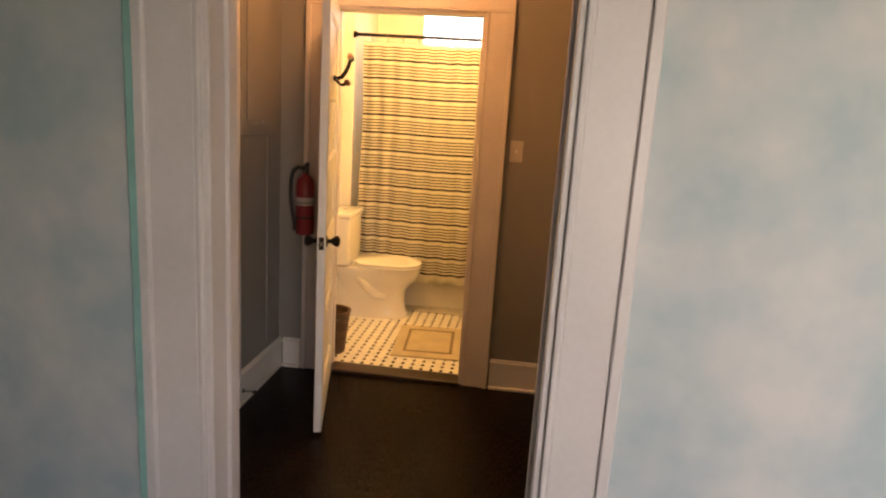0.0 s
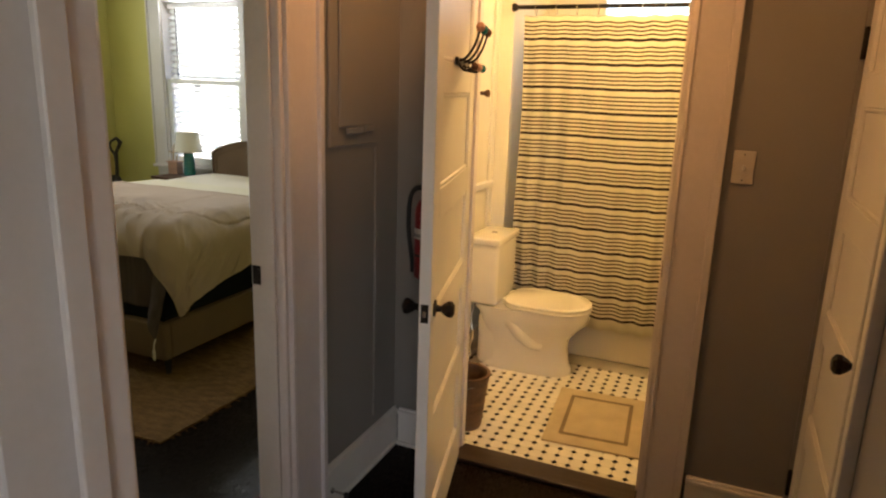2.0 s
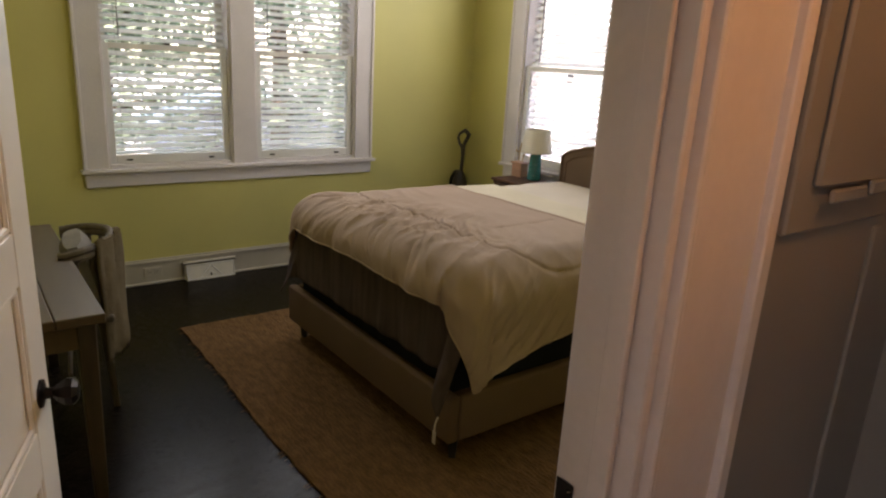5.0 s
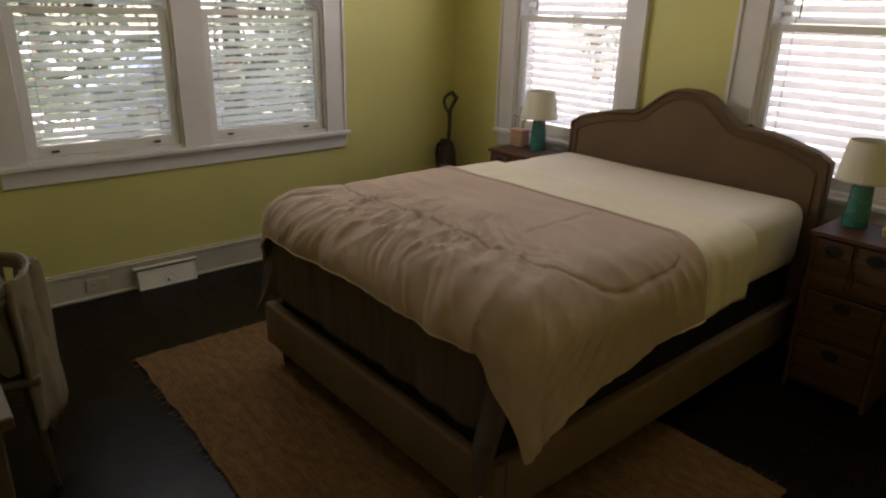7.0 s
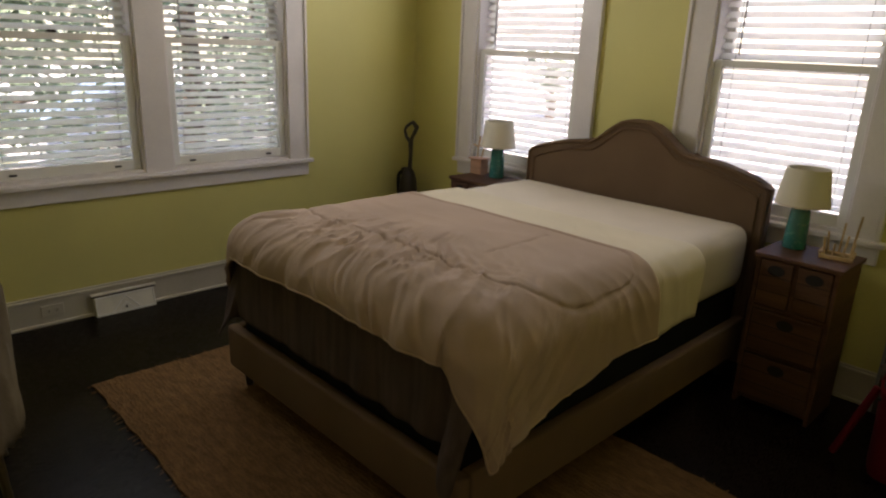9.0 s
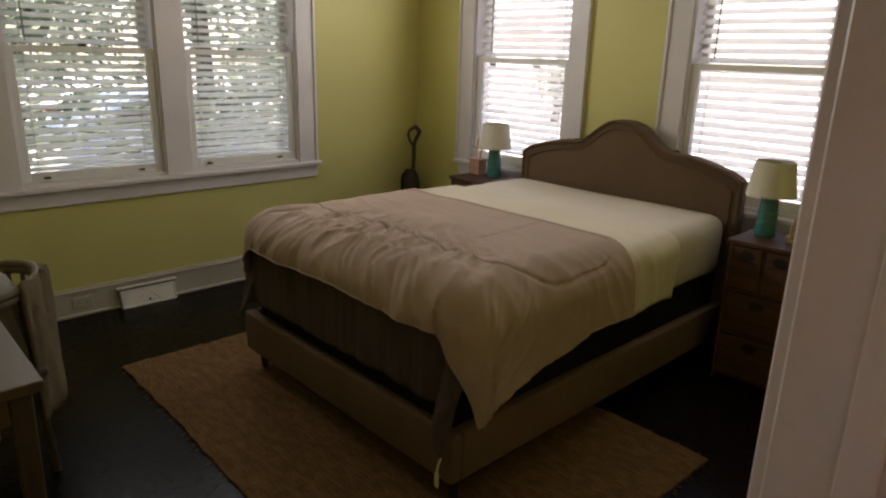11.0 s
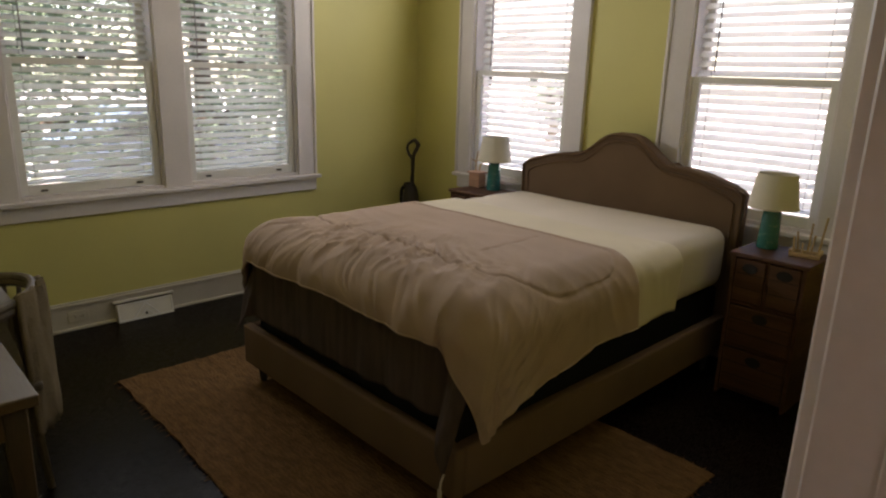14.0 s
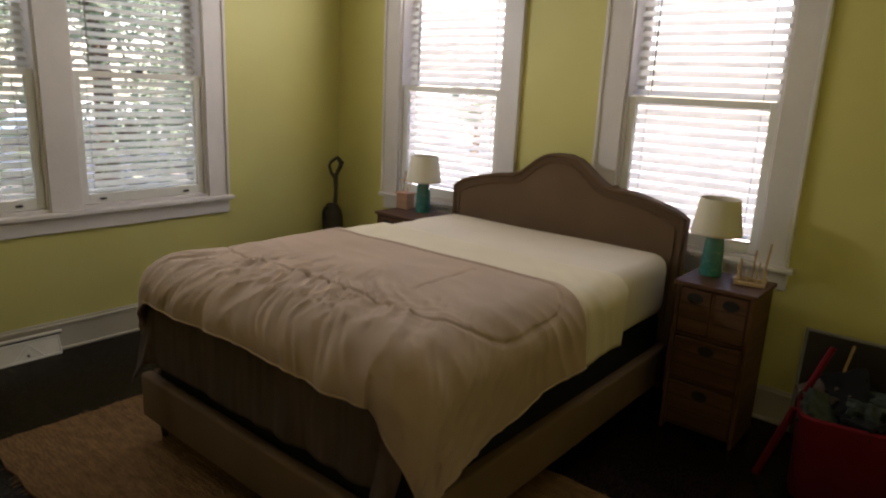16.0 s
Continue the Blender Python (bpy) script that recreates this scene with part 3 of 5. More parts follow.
# coat hooks on the bathroom door: wrought scrolls with painted wooden balls
def hook_rack(m):
    r = thing("coat_hook_rack", m, "dark iron coat hook with wooden ball tips on the bathroom door", "coat hook")
    part("back_plate", box((-0.13, -0.012, -0.013), (0.13, 0.0, 0.013), 0.004), BLACKIRON, r)
    for i, x in enumerate((-0.11, 0.0, 0.11)):
        a = part("arm", tube(arc([(x, -0.008, 0.0), (x, -0.035, 0.012), (x, -0.060, 0.05), (x, -0.075, 0.095)]), [0.0048 - 0.00006 * k for k in range(19)], 8), BLACKIRON, r, smooth=True)
        part("ball_tip", lathe([(0.001, -0.016), (0.010, -0.012), (0.015, 0), (0.010, 0.012), (0.001, 0.016)], 12, (x, -0.077, 0.106)), (PINKWOOD, TURQ, CRATE)[i], a, "painted wooden ball", True)
        b = part("lower_arm", tube(arc([(x, -0.008, -0.006), (x, -0.03, -0.028), (x, -0.055, -0.022)]), 0.0045, 8), BLACKIRON, r, smooth=True)
        part("ball_tip", lathe([(0.001, -0.014), (0.009, -0.010), (0.013, 0), (0.009, 0.010), (0.001, 0.014)], 12, (x, -0.064, -0.016)), (CRATE, PINKWOOD, TURQ)[i], b, "painted wooden ball", True)


dm = pose(-0.672, 2.795, 0.012, 0, 0, ang)
hook_rack(dm @ pose(0.40, 0.038, 1.725, 0, 0, 180))

# door stop on the hall baseboard
_s = thing("door_stop", pose(HW + 0.018, 2.24, 0.075, 0, 90, 0), "small steel spring door stop screwed to the baseboard", "door stop")
part("rod", lathe([(0.012, 0), (0.012, 0.006), (0.005, 0.01), (0.005, 0.06)], 12), STEEL, _s)
part("tip", lathe([(0.009, 0.06), (0.010, 0.075), (0.007, 0.078)], 12), RUBBER, _s, "black rubber tip")

# light switch in the hall
_s = thing("light_switch", pose(0.388, YB, 1.413), "cream plastic light switch plate with a dark toggle", "light switch")
part("plate", box((-0.036, -0.007, -0.058), (0.036, 0, 0.058), 0.004, seg=2), LABELW, _s)
part("toggle", box((-0.005, -0.018, -0.008), (0.005, -0.006, 0.008), 0.002), WHITE, _s, "small toggle")
for _z in (-0.045, 0.045):
    part("screw", box((-0.003, -0.0085, _z - 0.003), (0.003, -0.0065, _z + 0.003), 0.001), STEEL, _s)

# flush access panel with a moulded frame on the hall's west wall
_s = thing("wall_cabinet", pose(HW, 2.44, 1.43, 0, 0, 0), "small painted cabinet front set into the taupe hall wall", "cabinet", kind="structure")
part("frame", box((0, -0.185, 0.0), (0.014, 0.165, 1.0), 0.004), GREY, _s)
part("door", box((0.0142, -0.135, 0.07), (0.026, 0.12, 0.94), 0.005), GREY, _s)
part("pull", box((0.0262, -0.10, 0.045), (0.034, 0.02, 0.068), 0.004), GREYPL, _s, "pale label strip under the cabinet door")
part("catch", box((0.0262, 0.03, 0.05), (0.036, 0.10, 0.075), 0.004), GREYPL, _s, "small grey catch")
part("lower_panel", box((0, 0.16, -1.20), (0.008, 0.185, -0.02), 0.003), GREY, _s)


def extinguisher(m):
    e = thing("fire_extinguisher", m, "red fire extinguisher with a black hose hung on the hall wall", "fire extinguisher")
    body = part("cylinder", lathe([(0.050, 0.0), (0.056, 0.006), (0.057, 0.02), (0.057, 0.27), (0.054, 0.295), (0.042, 0.318), (0.024, 0.332), (0.018, 0.345)], 28), RED, e, smooth=True)
    part("label", lathe([(0.0576, 0.168), (0.0576, 0.212)], 28), LABELW, body, "white instruction label band", True)
    part("print", lathe([(0.0580, 0.176), (0.0580, 0.190)], 28), LABELG, body, "grey printed lines")
    part("band", lathe([(0.0584, 0.095), (0.0584, 0.104)], 28), RUBBER, body, "black holding strap")
    part("valve", lathe([(0.018, 0.345), (0.020, 0.350), (0.020, 0.375), (0.012, 0.382)], 14), BLACKIRON, e)
    part("handle", tube(arc([(0.0, -0.015, 0.385), (0.03, -0.05, 0.402), (0.05, -0.10, 0.395)]), 0.008, 8), RUBBER, e)
    part("lever", tube(arc([(0.0, 0.0, 0.378), (0.02, -0.045, 0.372), (0.04, -0.09, 0.350)]), 0.007, 8), RUBBER, e)
    part("gauge", lathe([(0.014, 0), (0.014, 0.008)], 14, (0, -0.024, 0.352)), STEEL, e, "small steel gauge")
    part("hose", tube(arc([(0.0, 0.0, 0.368), (-0.045, -0.02, 0.372), (-0.078, -0.02, 0.33), (-0.088, -0.015, 0.22), (-0.078, -0.01, 0.12), (-0.066, -0.01, 0.06)]), 0.0105, 8), RUBBER, e, smooth=True)
    part("nozzle", tube([(-0.066, -0.01, 0.075), (-0.061, -0.01, 0.02)], [0.012, 0.015], 10), RUBBER, e)
    part("wall_bracket", box((-0.02, 0.056, 0.05), (0.02, 0.068, 0.36), 0.003), BLACKIRON, e)
    return e


extinguisher(pose(-0.800, YB - 0.0626, 0.855, 0, 0, 0) @ Matrix.Diagonal((0.92, 0.92, 1.04, 1)))

# ---------------------------------------------------------------- bathroom
P = 0.0635
bath_floor = solid("bath_floor", box((BW, YB + 0.0215, -0.12), (0.62, N, 0.012)), GROUT, "white octagon floor tiles with small black square dots", "floor", "structure")


def mesh_poly(name, outline, z0, z1, inset, material):
    bm = bmesh.new()
    a = [bm.verts.new((x, y, z0)) for x, y in outline]
    b = [bm.verts.new((x, y, z1 - inset)) for x, y in outline]
    c = [bm.verts.new((x * (1 - inset / 0.03), y * (1 - inset / 0.03), z1)) for x, y in outline]
    n = len(a)
    for lo, hi in ((a, b), (b, c)):
        for i in range(n):
            bm.faces.new((lo[i], lo[(i + 1) % n], hi[(i + 1) % n], hi[i]))
    bm.faces.new(c)
    return finish(name, bm, material)


def octagon(h, c):
    return [(h, -h + c), (h, h - c), (h - c, h), (-h + c, h), (-h, h - c), (-h, -h + c), (-h + c, -h), (h - c, -h)]


def toilet(m):
    t = thing("toilet", m, "white porcelain close-coupled toilet with lid down", "toilet")
    tank = part("tank", box((-0.0, -0.185, 0.40), (0.19, 0.185, 0.765), 0.028, seg=3), PORCELAIN, t, smooth=True)
    lid = part("tank_lid", box((-0.008, -0.195, 0.762), (0.200, 0.195, 0.802), 0.014, seg=3), PORCELAIN, t, smooth=True)
    part("flush_button", lathe([(0.022, 0), (0.022, 0.004), (0.018, 0.006)], 18, (0.10, 0, 0.802)), STEEL, lid, "chrome flush button")
    bm = bmesh.new()
    rings = []
    for z, x0, x1, wy, k in ((0.0, 0.07, 0.622, 0.135, 0.75), (0.03, 0.07, 0.622, 0.135, 0.75), (0.05, 0.08, 0.606, 0.126, 0.75), (0.15, 0.08, 0.590, 0.122, 0.8), (0.215, 0.078, 0.598, 0.128, 0.82), (0.265, 0.07, 0.640, 0.150, 0.85), (0.315, 0.06, 0.688, 0.174, 0.9), (0.345, 0.05, 0.702, 0.182, 0.9), (0.375, 0.02, 0.705, 0.185, 0.9), (0.395, 0.02, 0.705, 0.185, 0.9)):
        ring = []
        for i in range(32):
            a = 2 * math.pi * i / 32
            cx, sx = math.cos(a), math.sin(a)
            px = (x0 + x1) / 2 + (x1 - x0) / 2 * math.copysign(abs(cx) ** (k if cx > 0 else 0.45), cx)
            py = wy * math.copysign(abs(sx) ** (0.9 if cx > 0 else 0.6), sx)
            ring.append(bm.verts.new((px, py, z)))
        rings.append(ring)
    for a, b in zip(rings, rings[1:]):
        for i in range(32):
            bm.faces.new((a[i], a[(i + 1) % 32], b[(i + 1) % 32], b[i]))
    bm.faces.new(rings[0][::-1])
    bm.faces.new(rings[-1])
    part("bowl", bm, PORCELAIN, t, smooth=True)

    def oval(x0, x1, wy, z0, z1, name, lab):
        q = bmesh.new()
        rs = []
        for z, g in ((z0, 0.985), (z0 + 0.006, 1.0), (z1 - 0.008, 1.0), (z1, 0.96)):
            rs.append([q.verts.new(((x0 + x1) / 2 + g * (x1 - x0) / 2 * math.copysign(abs(math.cos(a)) ** (0.9 if math.cos(a) > 0 else 0.4), math.cos(a)), g * wy * math.copysign(abs(math.sin(a)) ** 0.85, math.sin(a)), z)) for a in [2 * math.pi * i / 36 for i in range(36)]])
        for a, b in zip(rs, rs[1:]):
            for i in range(36):
                q.faces.new((a[i], a[(i + 1) % 36], b[(i + 1) % 36], b[i]))
        q.faces.new(rs[0][::-1])
        q.faces.new(rs[-1])
        part(name, q, PORCELAIN, t, lab, True)

    oval(0.20, 0.715, 0.188, 0.397, 0.415, "seat", "white plastic seat")
    oval(0.205, 0.712, 0.186, 0.417, 0.440, "lid", "white plastic lid, closed")
    for s in (-1, 1):
        part("hinge", box((0.195, s * 0.07 - 0.02, 0.40), (0.235, s * 0.07 + 0.02, 0.432), 0.006), PORCELAIN, t)
    # moulded trapway on the pedestal's side
    for sd in (-1, 1):
        part("trapway", tube(arc([(0.10, sd * 0.100, 0.335), (0.19, sd * 0.122, 0.350), (0.27, sd * 0.136, 0.315), (0.33, sd * 0.130, 0.245), (0.39, sd * 0.116, 0.19), (0.46, sd * 0.108, 0.17)]), [0.022 + 0.020 * math.sin(math.pi * k / 30) for k in range(31)], 12), PORCELAIN, t, smooth=True)
    part("pedestal", box((0.055, -0.118, 0.0), (0.36, 0.118, 0.33), 0.045, seg=4), PORCELAIN, t, smooth=True)
    part("supply_hose", tube(arc([(0.05, -0.14, 0.40), (0.03, -0.16, 0.30), (0.055, -0.175, 0.20), (0.03, -0.17, 0.12)]), 0.006, 8), STEEL, t, "braided steel supply hose", True)
    part("shutoff_valve", lathe([(0.014, 0), (0.014, 0.03), (0.008, 0.035), (0.008, 0.05)], 10, (0.03, -0.17, 0.07)), STEEL, t, "small chrome valve")
    return t


toilet(pose(BW + 0.035, 3.95, 0.0155))


def sink(m):
    """A wall-hung basin: flat rim, rounded front, tapering underside; x runs out from the wall."""
    k = thing("wash_basin", m, "white porcelain wall-hung basin on the bathroom wall", "sink")
    bm = bmesh.new()
    rings = []
    for f, z in ((0.45, -0.17), (0.72, -0.12), (0.93, -0.05), (0.99, -0.012), (1.0, 0.0), (0.97, 0.008), (0.84, 0.006), (0.78, -0.03), (0.60, -0.10), (0.15, -0.12)):
        ring = []
        for i in range(32):
            a = 2 * math.pi * i / 32
            c, q = math.cos(a), math.sin(a)
            x = 0.235 + 0.235 * f * math.copysign(abs(c) ** (0.8 if c < 0 else 0.4), c)
            ring.append(bm.verts.new((-x, 0.27 * f * math.copysign(abs(q) ** 0.7, q), z)))
        rings.append(ring)
    for a, b in zip(rings, rings[1:]):
        for i in range(32):
            bm.faces.new((a[i], a[(i + 1) % 32], b[(i + 1) % 32], b[i]))
    bm.faces.new(rings[0][::-1])
    bm.faces.new(rings[-1])
    for v in bm.verts:
        v.co.x = -0.47 - v.co.x
    part("bowl", bm, PORCELAIN, k, smooth=True)
    part("wall_flange", box((-0.05, -0.24, -0.16), (0.0, 0.24, -0.01), 0.012, seg=2), PORCELAIN, k)


sink(pose(0.598, 3.74, 0.855))


def curtain():
    """Shower curtain hung in soft vertical folds."""
    c = thing("shower_curtain", pose(-0.15, 4.185, 0), "cream shower curtain with dark and olive stripes", "curtain")
    bm = bmesh.new()
    nx, nz = 150, 36
    rows, along = [], {}
    for j in range(nz + 1):
        z = 0.235 + (2.080 - 0.235) * j / nz
        g = j / nz
        row = []
        for i in range(nx + 1):
            u = i / nx
            x = -0.70 + 1.44 * u
            amp = 0.009 + 0.007 * (1 - g)
            y = amp * math.sin(2 * math.pi * (u * 12 + 0.25 * math.sin(u * 9))) + 0.02 * noise.noise(Vector((u * 5, z * 1.2, 0)))
            sag = 0.008 * abs(math.sin(math.pi * u * 12)) ** 1.4 * g ** 7 + 0.0012 * noise.noise(Vector((u * 9, z * 3, 4)))
            row.append(bm.verts.new((x + 0.006 * math.sin(z * 5 + u * 7), y, z - sag + 0.003 * math.sin(u * 11))))
            along[row[-1]] = (x, z)
        rows.append(row)
    uv = bm.loops.layers.uv.new("weave")
    for a, b in zip(rows, rows[1:]):
        for i in range(nx):
            for loop in bm.faces.new((a[i], a[i + 1], b[i + 1], b[i])).loops:
                loop[uv].uv = along[loop.vert]
    ob = part("cloth", bm, STRIPES, c, smooth=True)
    s = ob.modifiers.new("thickness", "SOLIDIFY")
    s.thickness = 0.0015
    ring_x = [-0.64 + 0.12 * k for k in range(12)]
    for x in ring_x:
        part("ring", tube([(x, 0.022 * math.cos(a), 2.122 + 0.03 * math.sin(a) - 0.012) for a in [2 * math.pi * k / 12 for k in range(13)]], 0.002, 6), STEEL, c, "metal curtain ring")


curtain()
_s = thing("curtain_rod", pose(0, 4.185, 2.125), "dark bronze shower curtain rod", "curtain rod")
part("rod", tube([(-0.93, 0, 0), (0.60, 0, 0)], 0.0125, 12), BLACKIRON, _s)
part("end_cap", tube([(-0.93, 0, 0), (-0.915, 0, 0), (-0.90, 0, 0)], [0.026, 0.024, 0.015], 14), BLACKIRON, _s)
part("end_cap", tube([(0.575, 0, 0), (0.60, 0, 0)], [0.015, 0.026], 14), BLACKIRON, _s)

_s = thing("bathtub", pose(-0.165, 4.62, 0.0125), "white enamelled bathtub behind the striped curtain", "bathtub")
for nm, lo, hi in (("apron", (-0.762, -0.37, 0.0), (0.762, -0.30, 0.40)), ("back_wall", (-0.762, 0.30, 0.0), (0.762, 0.37, 0.40)), ("end_wall", (-0.762, -0.30, 0.0), (-0.66, 0.30, 0.40)), ("end_wall", (0.66, -0.30, 0.0), (0.762, 0.30, 0.40)), ("basin", (-0.66, -0.30, 0.0), (0.66, 0.30, 0.07))):
    part(nm, box(lo, hi, 0.012, seg=2), PORCELAIN, _s)
part("rim", box((-0.764, -0.385, 0.395), (0.764, -0.29, 0.42), 0.010, seg=2), PORCELAIN, _s)

# bath mat with a woven frame
_s = thing("bath_mat", pose(-0.115, 3.425, 0.0155, 0, 0, 4), "tan woven bath mat with a brown rectangular border", "bath mat")
part("weave", box((-0.235, -0.31, 0), (0.235, 0.31, 0.012), 0.005, seg=2), BATHMAT, _s)
_b = bmesh.new()
for lo, hi in (((-0.165, -0.225, 0.0122), (0.165, -0.205, 0.0142)), ((-0.165, 0.205, 0.0122), (0.165, 0.225, 0.0142)), ((-0.165, -0.205, 0.0122), (-0.145, 0.205, 0.0142)), ((0.145, -0.205, 0.0122), (0.165, 0.205, 0.0142))):
    box(lo, hi, 0.0008, bm=_b)
part("border", _b, MATLINE, _s, "brown woven border line")


def waste_basket(m):
    w = thing("waste_basket", m, "small brown wicker waste basket beside the bathroom door", "waste basket")
    bm = bmesh.new()
    prof = []
    n = 14
    for i in range(n + 1):
        z = 0.27 * i / n
        prof.append((0.078 + 0.030 * i / n + (0.003 if i % 2 else 0.0), z))
    prof += [(0.115, 0.272), (0.115, 0.285), (0.100, 0.285)]
    prof += [(0.098 - 0.026 * k / 4, 0.27 - 0.26 * k / 4) for k in range(5)]
    part("basket", lathe(prof, 28, bm=bm), WICKER, w)
    part("handle_wire", tube(arc([(-0.10, 0.0, 0.275), (-0.06, -0.09, 0.245), (0.0, -0.112, 0.24), (0.06, -0.09, 0.245), (0.10, 0, 0.275)]), 0.0025, 6), STEEL, w, "thin wire handle folded down")


waste_basket(pose(-0.715, 3.09, 0.0155))

# chair rail, wainscot panel and peg on the bathroom's west wall
trim("trim", (BW, YBI, 1.055), (BW + 0.022, 4.215, 1.10), WHITE, "white painted chair rail in the bathroom")
trim("trim", (BW, 4.14, 0.19), (BW + 0.018, 4.215, 2.70), WHITE, "white painted upright trim strip beside the tub")
_s = thing("wall_peg", pose(BW, 3.85, 1.63, 0, 90, 0) @ Matrix.Diagonal((1.6, 1.6, 1.4, 1)), "turned wooden peg on the bathroom wall", "wall peg")
part("peg", lathe([(0.014, 0.0), (0.014, 0.004), (0.007, 0.010), (0.007, 0.045), (0.013, 0.055), (0.013, 0.066), (0.004, 0.070)], 14), CRATE, _s, smooth=True)

# bathroom window above the tub: painted frame and frosted pane
_w = thing("window_3", pose(-0.14, 4.95, 0), "white framed bathroom window, blown bright by daylight", "window", kind="structure")
_b = bmesh.new()
for lo, hi in (((-0.44, 0.0, 1.75), (-0.39, 0.10, 2.50)), ((0.39, 0.0, 1.75), (0.44, 0.10, 2.50)), ((-0.39, 0.0, 1.75), (0.39, 0.10, 1.80)), ((-0.39, 0.0, 2.45), (0.39, 0.10, 2.50))):
    box(lo, hi, 0.004, bm=_b)
part("window_frame", _b, WHITE, _w)
part("pane", box((-0.39, 0.05, 1.80), (0.39, 0.056, 2.45)), GLASS, _w).visible_shadow = False
_s = thing("ceiling_light", pose(-0.05, 3.45, CEIL), "frosted glass ceiling light in the bathroom", "ceiling light")
part("canopy", lathe([(0.09, -0.02), (0.09, 0.0)], 24), STEEL, _s)
part("rim", lathe([(0.075, -0.03), (0.085, -0.02)], 24), BULB, _s)
_s = thing("ceiling_light", pose(-0.28, 2.12, CEIL), "frosted glass ceiling light in the hall", "ceiling light")
part("canopy", lathe([(0.09, -0.02), (0.09, 0.0)], 24), STEEL, _s)
part("rim", lathe([(0.075, -0.03), (0.085, -0.02)], 24), BULB, _s)


# ---------------------------------------------------------------- bedroom windows
def sash(win, name, x0, x1, z0, z1, y, st=0.042, bottom=0.06, top=0.036, hardware=False):
    """A glazed sash: two stiles, two rails and one pane. y is its inner face."""
    s = new(name, None)
    s.parent = win
    bm = bmesh.new()
    t = 0.034
    box((x0, y, z0), (x0 + st, y + t, z1), 0.003, bm=bm)
    box((x1 - st, y, z0), (x1, y + t, z1), 0.003, bm=bm)
    box((x0 + st, y, z0), (x1 - st, y + t, z0 + bottom), 0.003, bm=bm)
    box((x0 + st, y, z1 - top), (x1 - st, y + t, z1), 0.003, bm=bm)
    bpy.data.objects.remove(s)
    s = part(name, bm, WHITE, win)
    part("pane", box((x0 + st, y + 0.014, z0 + bottom), (x1 - st, y + 0.018, z1 - top)), GLASS, s, "clear window pane").visible_shadow = False
    if hardware:
        for x in (x0 + (x1 - x0) * 0.15, x1 - (x1 - x0) * 0.17):
            part("lift_handle", box((x - 0.02, y - 0.014, z0 + 0.022), (x + 0.02, y, z0 + 0.034), 0.004), BLACKIRON, s, "small dark sash lift")
        xm = (x0 + x1) / 2
        part("lock", box((xm - 0.022, y - 0.006, z1), (xm + 0.022, y + 0.022, z1 + 0.016), 0.005), BLACKIRON, s, "dark sash lock")
    return s


def window(name, m, openings, stool, label, casew=0.155):
    """A window, or a pair, in a wall whose face is y = 0 and whose outside is +y."""
    w = thing(name, m, label, "window", kind="structure")
    z0, z1 = WZ
    lo, hi = openings[0][0], openings[-1][1]
    # casing round the opening and between the pair
    ups = [(lo - casew, lo)] + [(a[1], b[0]) for a, b in zip(openings, openings[1:])] + [(hi, hi + casew)]
    for a, b in ups:
        bm = bmesh.new()
        box((a, -0.020, z0 - 0.02), (b, 0.0, z1 + 0.002), 0.003, bm=bm)
        if b <= lo or a >= hi:
            out = (a, a + 0.022) if a < lo else (b - 0.022, b)
            box((out[0], -0.032, z0 - 0.02), (out[1], -0.019, z1 + 0.02), 0.004, bm=bm)
        part("casing", bm, PINKWHITE, w)
    part("head_casing", box((lo - casew - 0.02, -0.026, z1 + 0.002), (hi + casew + 0.02, 0.0, z1 + 0.14), 0.004), PINKWHITE, w)
    part("window_sill", box((stool[0], -0.055, z0 - 0.045), (stool[1], 0.02, z0 - 0.018), 0.006, seg=2), PINKWHITE, w)
    part("apron", box((stool[0] + 0.025, -0.020, z0 - 0.140), (stool[1] - 0.025, 0.0, z0 - 0.046), 0.004), PINKWHITE, w)
    for a, b in openings:
        bm = bmesh.new()
        box((a - 0.001, -0.001, z0 - 0.018), (a + 0.014, 0.16, z1), 0.002, bm=bm)
        box((b - 0.014, -0.001, z0 - 0.018), (b + 0.001, 0.16, z1), 0.002, bm=bm)
        box((a + 0.014, 0.0, z1 - 0.015), (b - 0.014, 0.16, z1 + 0.001), 0.002, bm=bm)
        box((a + 0.014, -0.002, z0 - 0.02), (b - 0.014, 0.17, z0 + 0.004), 0.002, bm=bm)
        part("window_frame", bm, PINKWHITE, w)
        zm = 1.640
        sash(w, "lower_sash", a + 0.015, b - 0.015, z0 + 0.005, zm + 0.012, 0.022, hardware=name == "window_1")
        sash(w, "upper_sash", a + 0.015, b - 0.015, zm - 0.025, z1 - 0.016, 0.118, bottom=0.036)
    return w


def slat_mesh(w):
    bm = bmesh.new()
    rows = []
    for y, z in ((-0.0265, -0.001), (-0.013, 0.002), (0.0, 0.003), (0.013, 0.002), (0.0265, -0.001)):
        rows.append([bm.verts.new((x, y, z + d)) for x in (-w / 2, w / 2) for d in (0.0011, -0.0011)])
    for a, b in zip(rows, rows[1:]):
        bm.faces.new((a[0], a[2], b[2], b[0]))
        bm.faces.new((a[1], b[1], b[3], a[3]))
        bm.faces.new((a[0], b[0], b[1], a[1]))
        bm.faces.new((a[2], a[3], b[3], b[2]))
    bm.faces.new((rows[0][0], rows[0][1], rows[0][3], rows[0][2]))
    bm.faces.new((rows[-1][0], rows[-1][2], rows[-1][3], rows[-1][1]))
    return finish("slat", bm, SLAT)


